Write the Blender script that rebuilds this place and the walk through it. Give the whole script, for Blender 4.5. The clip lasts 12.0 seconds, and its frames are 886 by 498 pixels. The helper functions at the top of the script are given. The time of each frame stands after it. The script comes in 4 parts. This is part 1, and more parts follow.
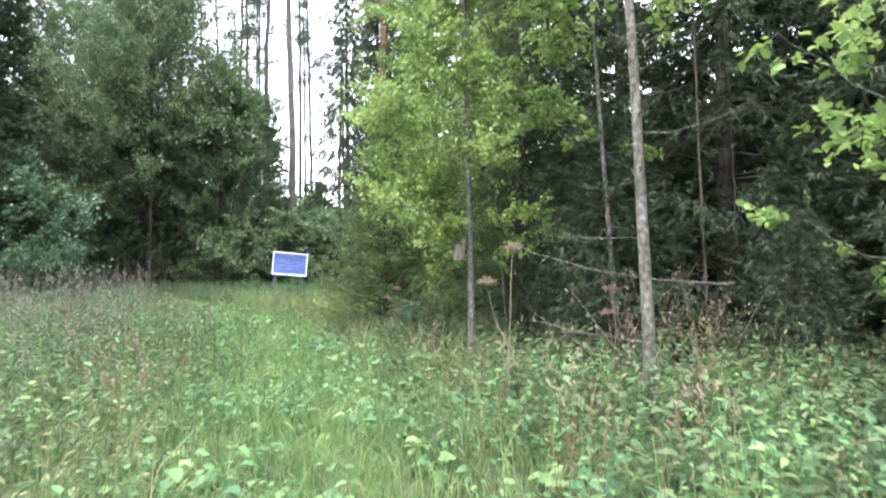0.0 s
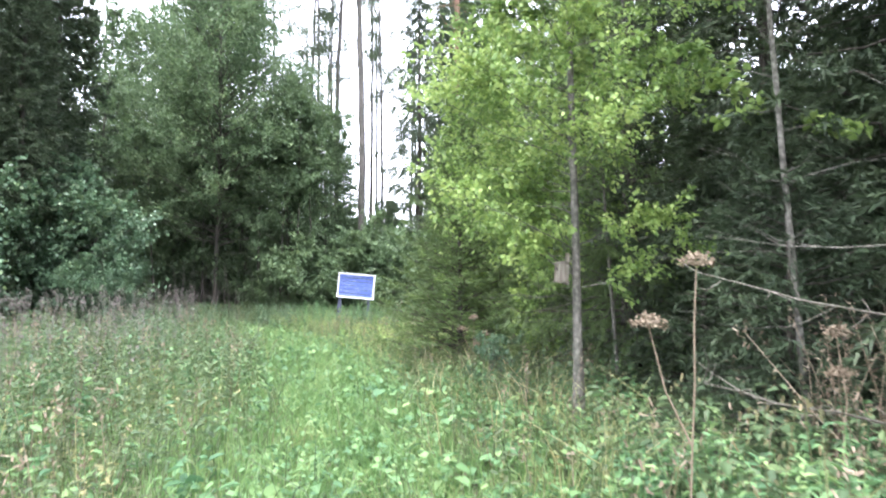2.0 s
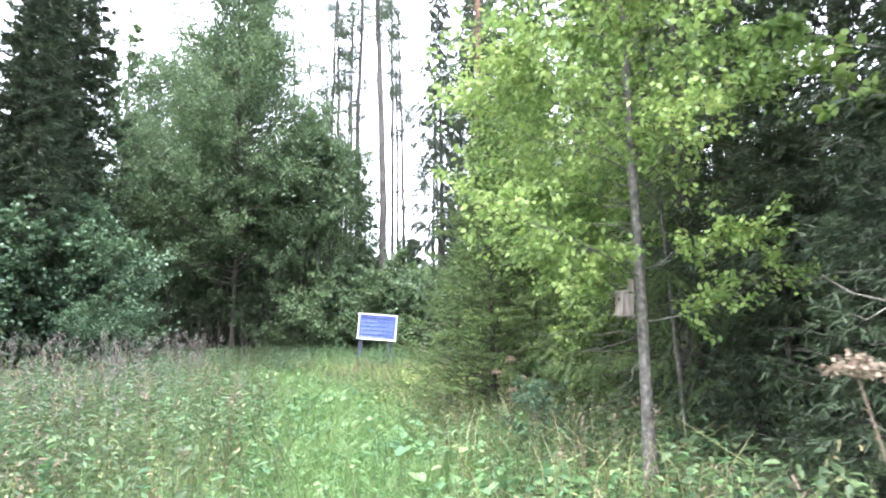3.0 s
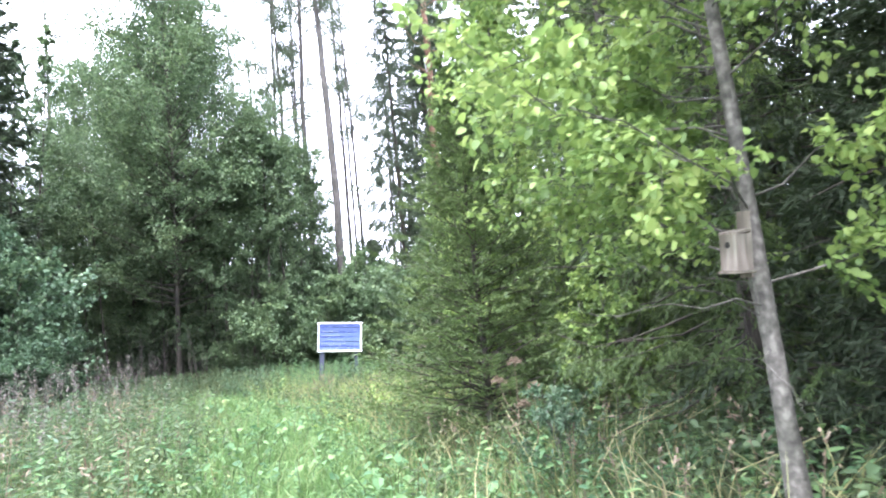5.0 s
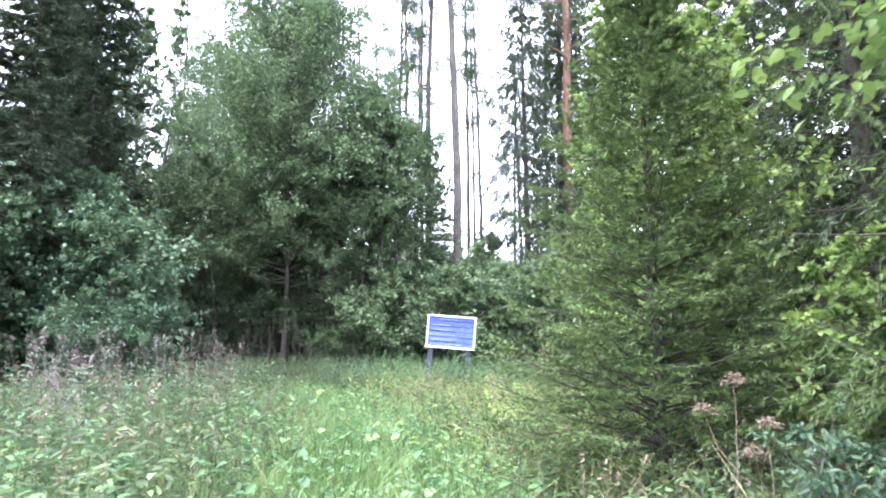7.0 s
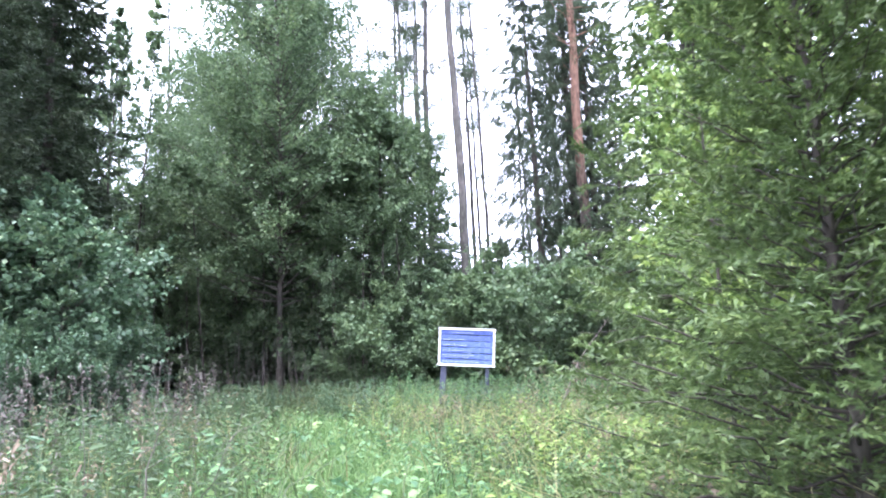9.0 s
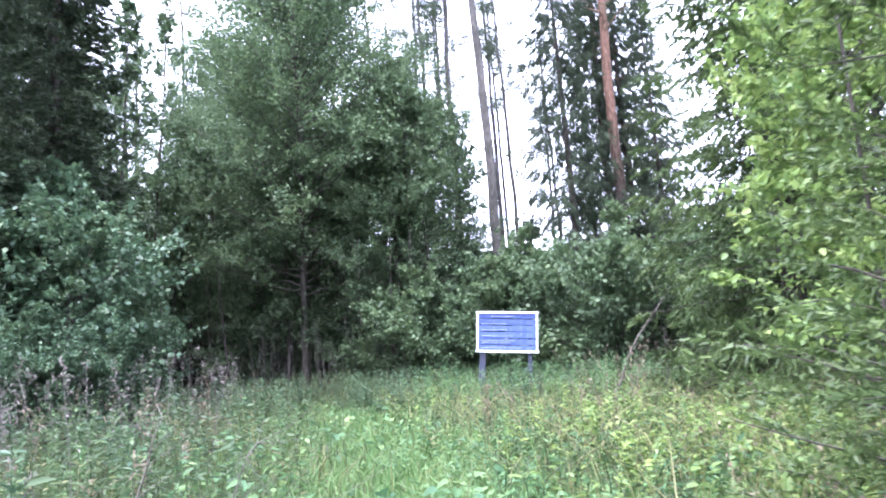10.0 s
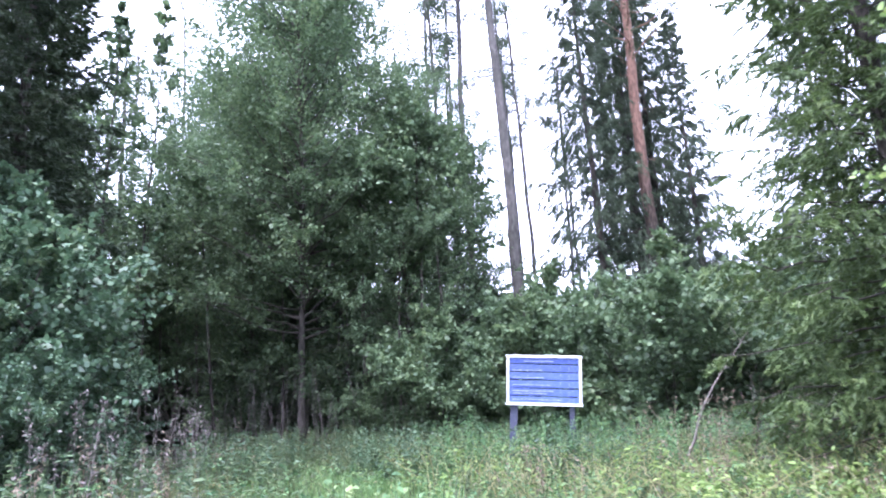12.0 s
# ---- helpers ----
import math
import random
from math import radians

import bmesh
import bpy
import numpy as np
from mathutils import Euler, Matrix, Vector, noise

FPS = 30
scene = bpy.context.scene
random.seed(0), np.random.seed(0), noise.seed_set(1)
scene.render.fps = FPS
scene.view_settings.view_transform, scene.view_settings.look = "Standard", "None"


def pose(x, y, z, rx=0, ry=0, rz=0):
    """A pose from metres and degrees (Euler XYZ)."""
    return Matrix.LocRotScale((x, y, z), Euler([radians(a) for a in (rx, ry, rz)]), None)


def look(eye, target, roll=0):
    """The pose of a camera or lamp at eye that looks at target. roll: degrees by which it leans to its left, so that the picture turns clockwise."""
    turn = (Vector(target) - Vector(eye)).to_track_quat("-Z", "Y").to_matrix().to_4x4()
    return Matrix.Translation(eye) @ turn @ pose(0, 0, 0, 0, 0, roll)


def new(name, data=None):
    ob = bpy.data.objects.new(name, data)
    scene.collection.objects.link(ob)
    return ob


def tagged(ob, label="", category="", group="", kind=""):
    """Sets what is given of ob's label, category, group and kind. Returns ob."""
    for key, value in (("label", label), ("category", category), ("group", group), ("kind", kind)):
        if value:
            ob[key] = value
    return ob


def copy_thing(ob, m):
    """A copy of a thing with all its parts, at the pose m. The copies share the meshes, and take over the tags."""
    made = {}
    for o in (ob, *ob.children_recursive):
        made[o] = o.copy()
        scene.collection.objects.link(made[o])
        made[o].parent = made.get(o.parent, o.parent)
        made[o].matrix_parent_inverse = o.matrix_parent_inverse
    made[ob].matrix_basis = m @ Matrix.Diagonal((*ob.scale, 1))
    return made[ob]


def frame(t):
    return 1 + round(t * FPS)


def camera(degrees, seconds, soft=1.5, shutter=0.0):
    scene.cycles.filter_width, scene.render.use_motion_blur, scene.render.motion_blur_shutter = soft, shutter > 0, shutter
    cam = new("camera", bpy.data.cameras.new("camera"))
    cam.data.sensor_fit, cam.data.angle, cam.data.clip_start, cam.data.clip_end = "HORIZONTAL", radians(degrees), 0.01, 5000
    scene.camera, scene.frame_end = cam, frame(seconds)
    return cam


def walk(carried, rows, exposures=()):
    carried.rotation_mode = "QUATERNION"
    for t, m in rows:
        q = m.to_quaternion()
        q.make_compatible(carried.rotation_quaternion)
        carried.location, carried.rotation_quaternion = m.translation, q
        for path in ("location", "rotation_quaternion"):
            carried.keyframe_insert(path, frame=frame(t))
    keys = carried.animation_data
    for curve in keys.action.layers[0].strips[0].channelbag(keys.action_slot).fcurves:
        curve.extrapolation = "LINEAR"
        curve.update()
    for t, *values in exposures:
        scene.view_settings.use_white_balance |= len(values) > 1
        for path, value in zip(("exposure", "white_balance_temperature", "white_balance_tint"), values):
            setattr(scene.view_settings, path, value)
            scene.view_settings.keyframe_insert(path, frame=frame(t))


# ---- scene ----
cam = camera(66.3, 12.0, 2.0, 0.3)
METRES, EYE, TILT, LEAN, TURN = 13.5, 1.45, 1.0, 0.5, 0.0
ROWS = [
    (0.0, 0.0, 0.0, 0.0, -0.0, 0.0, -0.0),
    (0.5, -0.0022, 0.0377, -0.0013, -0.05, 4.1, -0.64),
    (1.0, -0.0068, 0.0761, -0.004, 2.39, -0.33, -0.54),
    (1.5, -0.01, 0.1154, -0.0045, 3.66, 0.15, -1.03),
    (2.0, -0.0169, 0.1613, -0.0031, 6.09, 1.92, -0.41),
    (2.5, -0.0238, 0.1992, -0.0023, 6.85, 6.33, -0.17),
    (3.0, -0.0337, 0.2422, -0.0078, 7.96, 5.39, 0.27),
    (5.0, -0.0645, 0.4062, -0.0153, 5.09, 5.62, 5.13),
    (5.5, -0.0777, 0.4449, -0.0195, 8.54, 4.15, 2.42),
    (6.0, -0.0846, 0.4898, -0.0221, 8.46, 5.1, 1.14),
    (6.5, -0.0976, 0.529, -0.0255, 15.2, 6.77, 0.27),
    (7.0, -0.1069, 0.5716, -0.0278, 14.39, 6.46, 0.24),
    (7.5, -0.118, 0.61, -0.0289, 14.75, 6.61, 0.05),
    (9.5, -0.1835, 0.7604, -0.0344, 15.37, 8.28, 3.75),
    (10.0, -0.2059, 0.7984, -0.036, 16.63, 7.16, 4.06),
    (10.5, -0.2241, 0.8348, -0.0387, 15.4, 9.71, 4.29),
    (11.0, -0.2452, 0.875, -0.0406, 17.52, 10.61, 4.43),
    (11.5, -0.2575, 0.9101, -0.0411, 15.63, 11.26, 3.67),
    (12.0, -0.2778, 0.9467, -0.0421, 16.76, 11.64, 3.36),
]
walk(cam, [(t, pose(0, 0, EYE, TILT, LEAN, TURN) @ pose(METRES * x, METRES * y, METRES * z, 90 + pitch, roll, yaw)) for t, x, y, z, yaw, pitch, roll in ROWS],
     [(0.0, 1.6, 6100, 12), (2.5, 1.97, 5950, 15), (6.0, 2.15, 5750, 19), (9.5, 2.0, 5500, 24), (12.0, 1.86, 5300, 29)])

# ---- world and light: an overcast sky, high and white ----
world = bpy.data.worlds.new("overcast_sky")
scene.world = world
world.use_nodes = True
wn, wl = world.node_tree.nodes, world.node_tree.links
sky = wn.new("ShaderNodeTexSky")
sky.sky_type, sky.sun_disc = "NISHITA", False
sky.sun_elevation, sky.sun_rotation = radians(66), radians(200)
sky.air_density, sky.dust_density, sky.ozone_density = 1.0, 4.0, 1.0
cloud = wn.new("ShaderNodeMix")
cloud.data_type = "RGBA"
cloud.inputs[0].default_value = 0.75
cloud.inputs[7].default_value = (15.0, 15.2, 15.8, 1)
wl.new(sky.outputs[0], cloud.inputs[6])
wl.new(cloud.outputs[2], wn["Background"].inputs[0])
wn["Background"].inputs[1].default_value = 0.15

sun = new("sun", bpy.data.lights.new("sun", "SUN"))
sun.data.energy, sun.data.angle, sun.data.color = 2.6, radians(20), (1.0, 0.96, 0.88)
sun.matrix_world = look((0, -20, 30), (3.4, -10.7, 7.2))


# ---- materials ----
def material(name, build):
    m = bpy.data.materials.new(name)
    m.use_nodes = True
    n, l = m.node_tree.nodes, m.node_tree.links
    build(n, l, n["Principled BSDF"])
    return m


def ramp(n, stops):
    r = n.new("ShaderNodeValToRGB")
    while len(r.color_ramp.elements) < len(stops):
        r.color_ramp.elements.new(0.5)
    for e, (p, c) in zip(r.color_ramp.elements, stops):
        e.position, e.color = p, (*c, 1)
    return r


def leaf_material(name, colours, rough=0.5, through_light=0.35, patch=1.2):
    """Leaves: each one takes its own tone, clumps drift in tone, and light shines through them."""
    def build(n, l, p):
        g = n.new("ShaderNodeNewGeometry")
        tc = n.new("ShaderNodeTexCoord")
        nz = n.new("ShaderNodeTexNoise")
        nz.inputs["Scale"].default_value = patch
        l.new(tc.outputs["Object"], nz.inputs["Vector"])
        mx = n.new("ShaderNodeMath")
        mx.operation = "MULTIPLY_ADD"
        mx.inputs[1].default_value = 0.55
        l.new(g.outputs["Random Per Island"], mx.inputs[0])
        sc = n.new("ShaderNodeMath")
        sc.operation = "MULTIPLY_ADD"
        sc.inputs[1].default_value, sc.inputs[2].default_value = 1.1, -0.32
        l.new(nz.outputs["Fac"], sc.inputs[0])
        l.new(sc.outputs[0], mx.inputs[2])
        r = ramp(n, [(i / (len(colours) - 1), c) for i, c in enumerate(colours)])
        l.new(mx.outputs[0], r.inputs[0])
        l.new(r.outputs[0], p.inputs["Base Color"])
        p.inputs["Roughness"].default_value = rough
        p.inputs["Specular IOR Level"].default_value = 0.35
        fine = n.new("ShaderNodeTexNoise")
        fine.inputs["Scale"].default_value = 90
        l.new(tc.outputs["Object"], fine.inputs["Vector"])
        b = n.new("ShaderNodeBump")
        b.inputs["Strength"].default_value, b.inputs["Distance"].default_value = 0.3, 0.004
        l.new(fine.outputs["Fac"], b.inputs["Height"])
        l.new(b.outputs[0], p.inputs["Normal"])
        t = n.new("ShaderNodeBsdfTranslucent")
        l.new(r.outputs[0], t.inputs[0])
        m = n.new("ShaderNodeMixShader")
        m.inputs[0].default_value = through_light
        l.new(p.outputs[0], m.inputs[1])
        l.new(t.outputs[0], m.inputs[2])
        l.new(m.outputs[0], n["Material Output"].inputs[0])
    return material(name, build)


def bark_material(name, colours, scale=14, stretch=0.25, upper=None, bump=0.5):
    def build(n, l, p):
        tc = n.new("ShaderNodeTexCoord")
        mp = n.new("ShaderNodeMapping")
        mp.inputs["Scale"].default_value = (1, 1, stretch)
        l.new(tc.outputs["Object"], mp.inputs[0])
        nz = n.new("ShaderNodeTexNoise")
        nz.inputs["Scale"].default_value, nz.inputs["Detail"].default_value = scale, 7
        l.new(mp.outputs[0], nz.inputs["Vector"])
        r = ramp(n, [(0.3 + 0.4 * i / (len(colours) - 1), c) for i, c in enumerate(colours)])
        l.new(nz.outputs["Fac"], r.inputs[0])
        out = r.outputs[0]
        big = n.new("ShaderNodeTexNoise")
        big.inputs["Scale"].default_value = 2.2
        l.new(tc.outputs["Object"], big.inputs["Vector"])
        mix = n.new("ShaderNodeMix")
        mix.data_type = "RGBA"
        mix.blend_type = "MULTIPLY"
        mix.inputs[0].default_value = 0.6
        r2 = ramp(n, [(0.4, (0.36, 0.42, 0.33)), (0.6, (1, 1, 1))])
        l.new(big.outputs["Fac"], r2.inputs[0])
        l.new(out, mix.inputs[6])
        l.new(r2.outputs[0], mix.inputs[7])
        out = mix.outputs[2]
        if upper:
            sep = n.new("ShaderNodeSeparateXYZ")
            l.new(tc.outputs["Object"], sep.inputs[0])
            mr = n.new("ShaderNodeMapRange")
            mr.inputs[1].default_value, mr.inputs[2].default_value = upper[0], upper[1]
            l.new(sep.outputs[2], mr.inputs[0])
            m3 = n.new("ShaderNodeMix")
            m3.data_type = "RGBA"
            l.new(mr.outputs[0], m3.inputs[0])
            l.new(out, m3.inputs[6])
            r3 = ramp(n, [(0.35, upper[2]), (0.65, upper[3])])
            l.new(nz.outputs["Fac"], r3.inputs[0])
            l.new(r3.outputs[0], m3.inputs[7])
            out = m3.outputs[2]
        l.new(out, p.inputs["Base Color"])
        p.inputs["Roughness"].default_value = 0.9
        b = n.new("ShaderNodeBump")
        b.inputs["Strength"].default_value, b.inputs["Distance"].default_value = bump, 0.02
        l.new(nz.outputs["Fac"], b.inputs["Height"])
        l.new(b.outputs[0], p.inputs["Normal"])
    return material(name, build)


LEAF_LIGHT = leaf_material("leaf_light_green", [(0.09, 0.15, 0.045), (0.155, 0.24, 0.075), (0.24, 0.335, 0.095), (0.37, 0.44, 0.15)], 0.45, 0.45)
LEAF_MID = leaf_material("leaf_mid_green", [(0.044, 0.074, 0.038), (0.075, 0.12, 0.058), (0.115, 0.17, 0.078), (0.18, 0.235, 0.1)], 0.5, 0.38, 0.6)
LEAF_BLUE = leaf_material("leaf_blue_green", [(0.042, 0.08, 0.046), (0.066, 0.117, 0.066), (0.1, 0.165, 0.086), (0.165, 0.22, 0.1)], 0.4, 0.3, 0.7)
NEEDLE_YOUNG = leaf_material("needle_young_spruce", [(0.04, 0.066, 0.024), (0.068, 0.108, 0.036), (0.105, 0.155, 0.05), (0.17, 0.22, 0.075)], 0.5, 0.3, 2)
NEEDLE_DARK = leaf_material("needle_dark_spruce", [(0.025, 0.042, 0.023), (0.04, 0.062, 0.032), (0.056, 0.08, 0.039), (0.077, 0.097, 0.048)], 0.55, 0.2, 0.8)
NEEDLE_PINE = leaf_material("needle_pine", [(0.03, 0.05, 0.025), (0.045, 0.07, 0.03), (0.06, 0.085, 0.035)], 0.55, 0.25, 1)
GRASS = leaf_material("grass_green", [(0.06, 0.125, 0.04), (0.11, 0.2, 0.065), (0.17, 0.27, 0.095), (0.29, 0.31, 0.14)], 0.5, 0.4, 1.6)
HERB = leaf_material("herb_leaf", [(0.045, 0.105, 0.05), (0.085, 0.175, 0.08), (0.16, 0.27, 0.105), (0.3, 0.37, 0.16)], 0.6, 0.38, 1.4)
WEED = leaf_material("tall_weed_leaf", [(0.03, 0.052, 0.026), (0.056, 0.086, 0.038), (0.105, 0.13, 0.058), (0.24, 0.21, 0.09)], 0.55, 0.35, 0.7)
DRY = leaf_material("dry_plant", [(0.09, 0.066, 0.045), (0.15, 0.115, 0.08), (0.22, 0.175, 0.125), (0.33, 0.28, 0.21)], 0.8, 0.2, 1.5)
DRY_GRASS = leaf_material("yellowing_grass", [(0.13, 0.16, 0.06), (0.2, 0.22, 0.09), (0.3, 0.29, 0.14), (0.4, 0.36, 0.2)], 0.6, 0.35, 1.1)
DRY_GREY = leaf_material("dry_grey_plant", [(0.07, 0.06, 0.055), (0.12, 0.105, 0.095), (0.18, 0.16, 0.145), (0.28, 0.25, 0.22)], 0.8, 0.2, 1.5)
DARK_STEM = leaf_material("weed_stem", [(0.06, 0.06, 0.03), (0.1, 0.1, 0.045), (0.15, 0.12, 0.06)], 0.7, 0.1, 1.5)
BARK_GREY = bark_material("bark_grey_alder", [(0.035, 0.032, 0.026), (0.105, 0.096, 0.083), (0.21, 0.195, 0.17)], 26, 0.8)
BARK_DARK = bark_material("bark_dark_spruce", [(0.028, 0.023, 0.019), (0.06, 0.049, 0.041), (0.11, 0.092, 0.078)], 22, 0.3)
BARK_PINE = bark_material("bark_pine", [(0.04, 0.034, 0.03), (0.08, 0.066, 0.056), (0.13, 0.108, 0.092)], 16, 0.3, (6.0, 9.5, (0.12, 0.066, 0.045), (0.24, 0.135, 0.09)))
BARK_DEAD = bark_material("bark_dead_grey", [(0.08, 0.068, 0.056), (0.15, 0.132, 0.112), (0.25, 0.225, 0.195)], 30, 0.2)
BARK_FAR = bark_material("bark_grey_pine", [(0.04, 0.036, 0.032), (0.075, 0.067, 0.06), (0.12, 0.108, 0.098)], 16, 0.3)
SOIL = bark_material("soil_and_litter", [(0.035, 0.035, 0.017), (0.055, 0.065, 0.025), (0.09, 0.10, 0.035)], 9, 1.0)

# ---- mesh helpers ----
rng = np.random.default_rng(7)


def unit(v):
    return v / np.maximum(np.linalg.norm(v, axis=-1, keepdims=True), 1e-9)


def quads_mesh(name, verts, faces, mat):
    me = bpy.data.meshes.new(name)
    verts, faces = np.asarray(verts, np.float32), np.asarray(faces, np.int32)
    me.vertices.add(len(verts))
    me.vertices.foreach_set("co", verts.ravel())
    me.loops.add(faces.size)
    me.loops.foreach_set("vertex_index", faces.ravel())
    me.polygons.add(len(faces))
    me.polygons.foreach_set("loop_start", np.arange(0, faces.size, faces.shape[1], dtype=np.int32))
    me.polygons.foreach_set("use_smooth", np.ones(len(faces), bool))
    me.update(calc_edges=True)
    me.validate()
    me.materials.append(mat)
    return me


def blades(pos, way, up, length, width, fine=True, sag=0.15):
    """Leaves: folded six-cornered ones, or plain diamonds for far crowns. Arrays of places, directions, upper sides, sizes."""
    way = unit(way)
    side = unit(np.cross(way, up))
    up = np.cross(side, way)
    L, W = np.asarray(length)[:, None], np.asarray(width)[:, None]
    if fine == "diamond":
        rows = [pos, pos + way * L * 0.45 + side * W * 0.55, pos + way * L - up * L * sag, pos + way * L * 0.45 - side * W * 0.55]
        f = np.array([[0, 1, 2, 3]])
    elif fine:
        rows = [pos, pos + way * L * 0.28 + side * W * 0.46 + up * W * 0.12, pos + way * L * 0.68 + side * W * 0.4 + up * (W * 0.1 - L * sag * 0.4),
                pos + way * L - up * L * sag, pos + way * L * 0.68 - side * W * 0.4 + up * (W * 0.1 - L * sag * 0.4), pos + way * L * 0.28 - side * W * 0.46 + up * W * 0.12]
        f = np.array([[0, 1, 2, 3], [0, 3, 4, 5]])
    else:
        rows = [pos + side * W * 0.55, pos + way * L - up * L * sag, pos - side * W * 0.55 + way * L * 0.15]
        f = np.array([[0, 1, 2]])
    k = len(rows)
    v = np.stack(rows, 1).reshape(-1, 3)
    return v, (f[None] + (np.arange(len(pos)) * k)[:, None, None]).reshape(-1, f.shape[1])


def strips(a, b, wa, wb, bend=None):
    """Thin stems or grass: two quads along a bent line from a to b, facing any way."""
    d = b - a
    s = unit(np.cross(d, unit(rng.normal(size=a.shape))))
    m = (a + b) / 2 + (0 if bend is None else bend)
    wa, wb = np.asarray(wa)[:, None], np.asarray(wb)[:, None]
    wm = (wa + wb) / 2
    v = np.stack([a - s * wa, a + s * wa, m - s * wm, m + s * wm, b - s * wb, b + s * wb], 1).reshape(-1, 3)
    f = np.array([[0, 1, 3, 2], [2, 3, 5, 4]])
    return v, (f[None] + (np.arange(len(a)) * 6)[:, None, None]).reshape(-1, 4)


def join(parts):
    vs, fs, k = [], [], 0
    for v, f in parts:
        vs.append(v)
        fs.append(f + k)
        k += len(v)
    return np.concatenate(vs), np.concatenate(fs)


def tube(pts, radii, sides=7):
    pts, radii = np.asarray(pts, float), np.asarray(radii, float)
    t = unit(np.gradient(pts, axis=0))
    ref = np.array([1.0, 0.2, 0.1]) if abs(t[0][2]) > 0.7 else np.array([0, 0, 1.0])
    a = unit(np.cross(t, ref))
    b = np.cross(t, a)
    ang = np.arange(sides) * 2 * np.pi / sides
    ring = pts[:, None] + radii[:, None, None] * (np.cos(ang)[None, :, None] * a[:, None] + np.sin(ang)[None, :, None] * b[:, None])
    n, f = len(pts), []
    for i in range(n - 1):
        for j in range(sides):
            k = (j + 1) % sides
            f.append((i * sides + j, i * sides + k, (i + 1) * sides + k, (i + 1) * sides + j))
    v = ring.reshape(-1, 3)
    return v, np.array(f)


def part(name, me, parent, label=""):
    ob = new(name, me)
    ob.parent = parent
    return tagged(ob, label)


def thing(name, label, category, place=None, group="", kind=""):
    e = new(name)
    e.empty_display_size = 0.2
    if place is not None:
        e.matrix_basis = place
    return tagged(e, label, category, group, kind)


def rise(x, y):
    """The lie of the land: a gentle fall along the walk, a low bank under the wood."""
    x, y = np.asarray(x, float), np.asarray(y, float)
    bank = 0.22 * np.clip((x + 0.9 + 0.12 * np.clip(y - 8, 0, 40)) / 2.5, 0, 1)
    left = 0.10 * np.clip((-x - 3.2 - 0.1 * y) / 3, 0, 1)
    bumps = 0.035 * np.sin(1.3 * x + 0.7 * y) * np.cos(0.9 * y - 0.4 * x) + 0.02 * np.sin(3.1 * x - 1.7) * np.sin(2.7 * y)
    return -0.0065 * np.clip(y, -20, 60) + bank + left + bumps


def spot(x, y, turn=0, scale=1.0, sink=0.03, tilt=0.0):
    return pose(x, y, float(rise(x, y)) - sink, tilt, 0, turn) @ Matrix.Scale(scale, 4)


# ---- kinds of trees ----
def wander(p0, p1, n, amount):
    t = np.linspace(0, 1, n)[:, None]
    p = np.array(p0) + (np.array(p1) - np.array(p0)) * t
    w = np.cumsum(rng.normal(size=(n, 3)), 0) * amount / n ** 0.5
    w -= t * w[-1] * 0.5
    w[0] = 0
    return p + w * np.minimum(1, 4 * t)


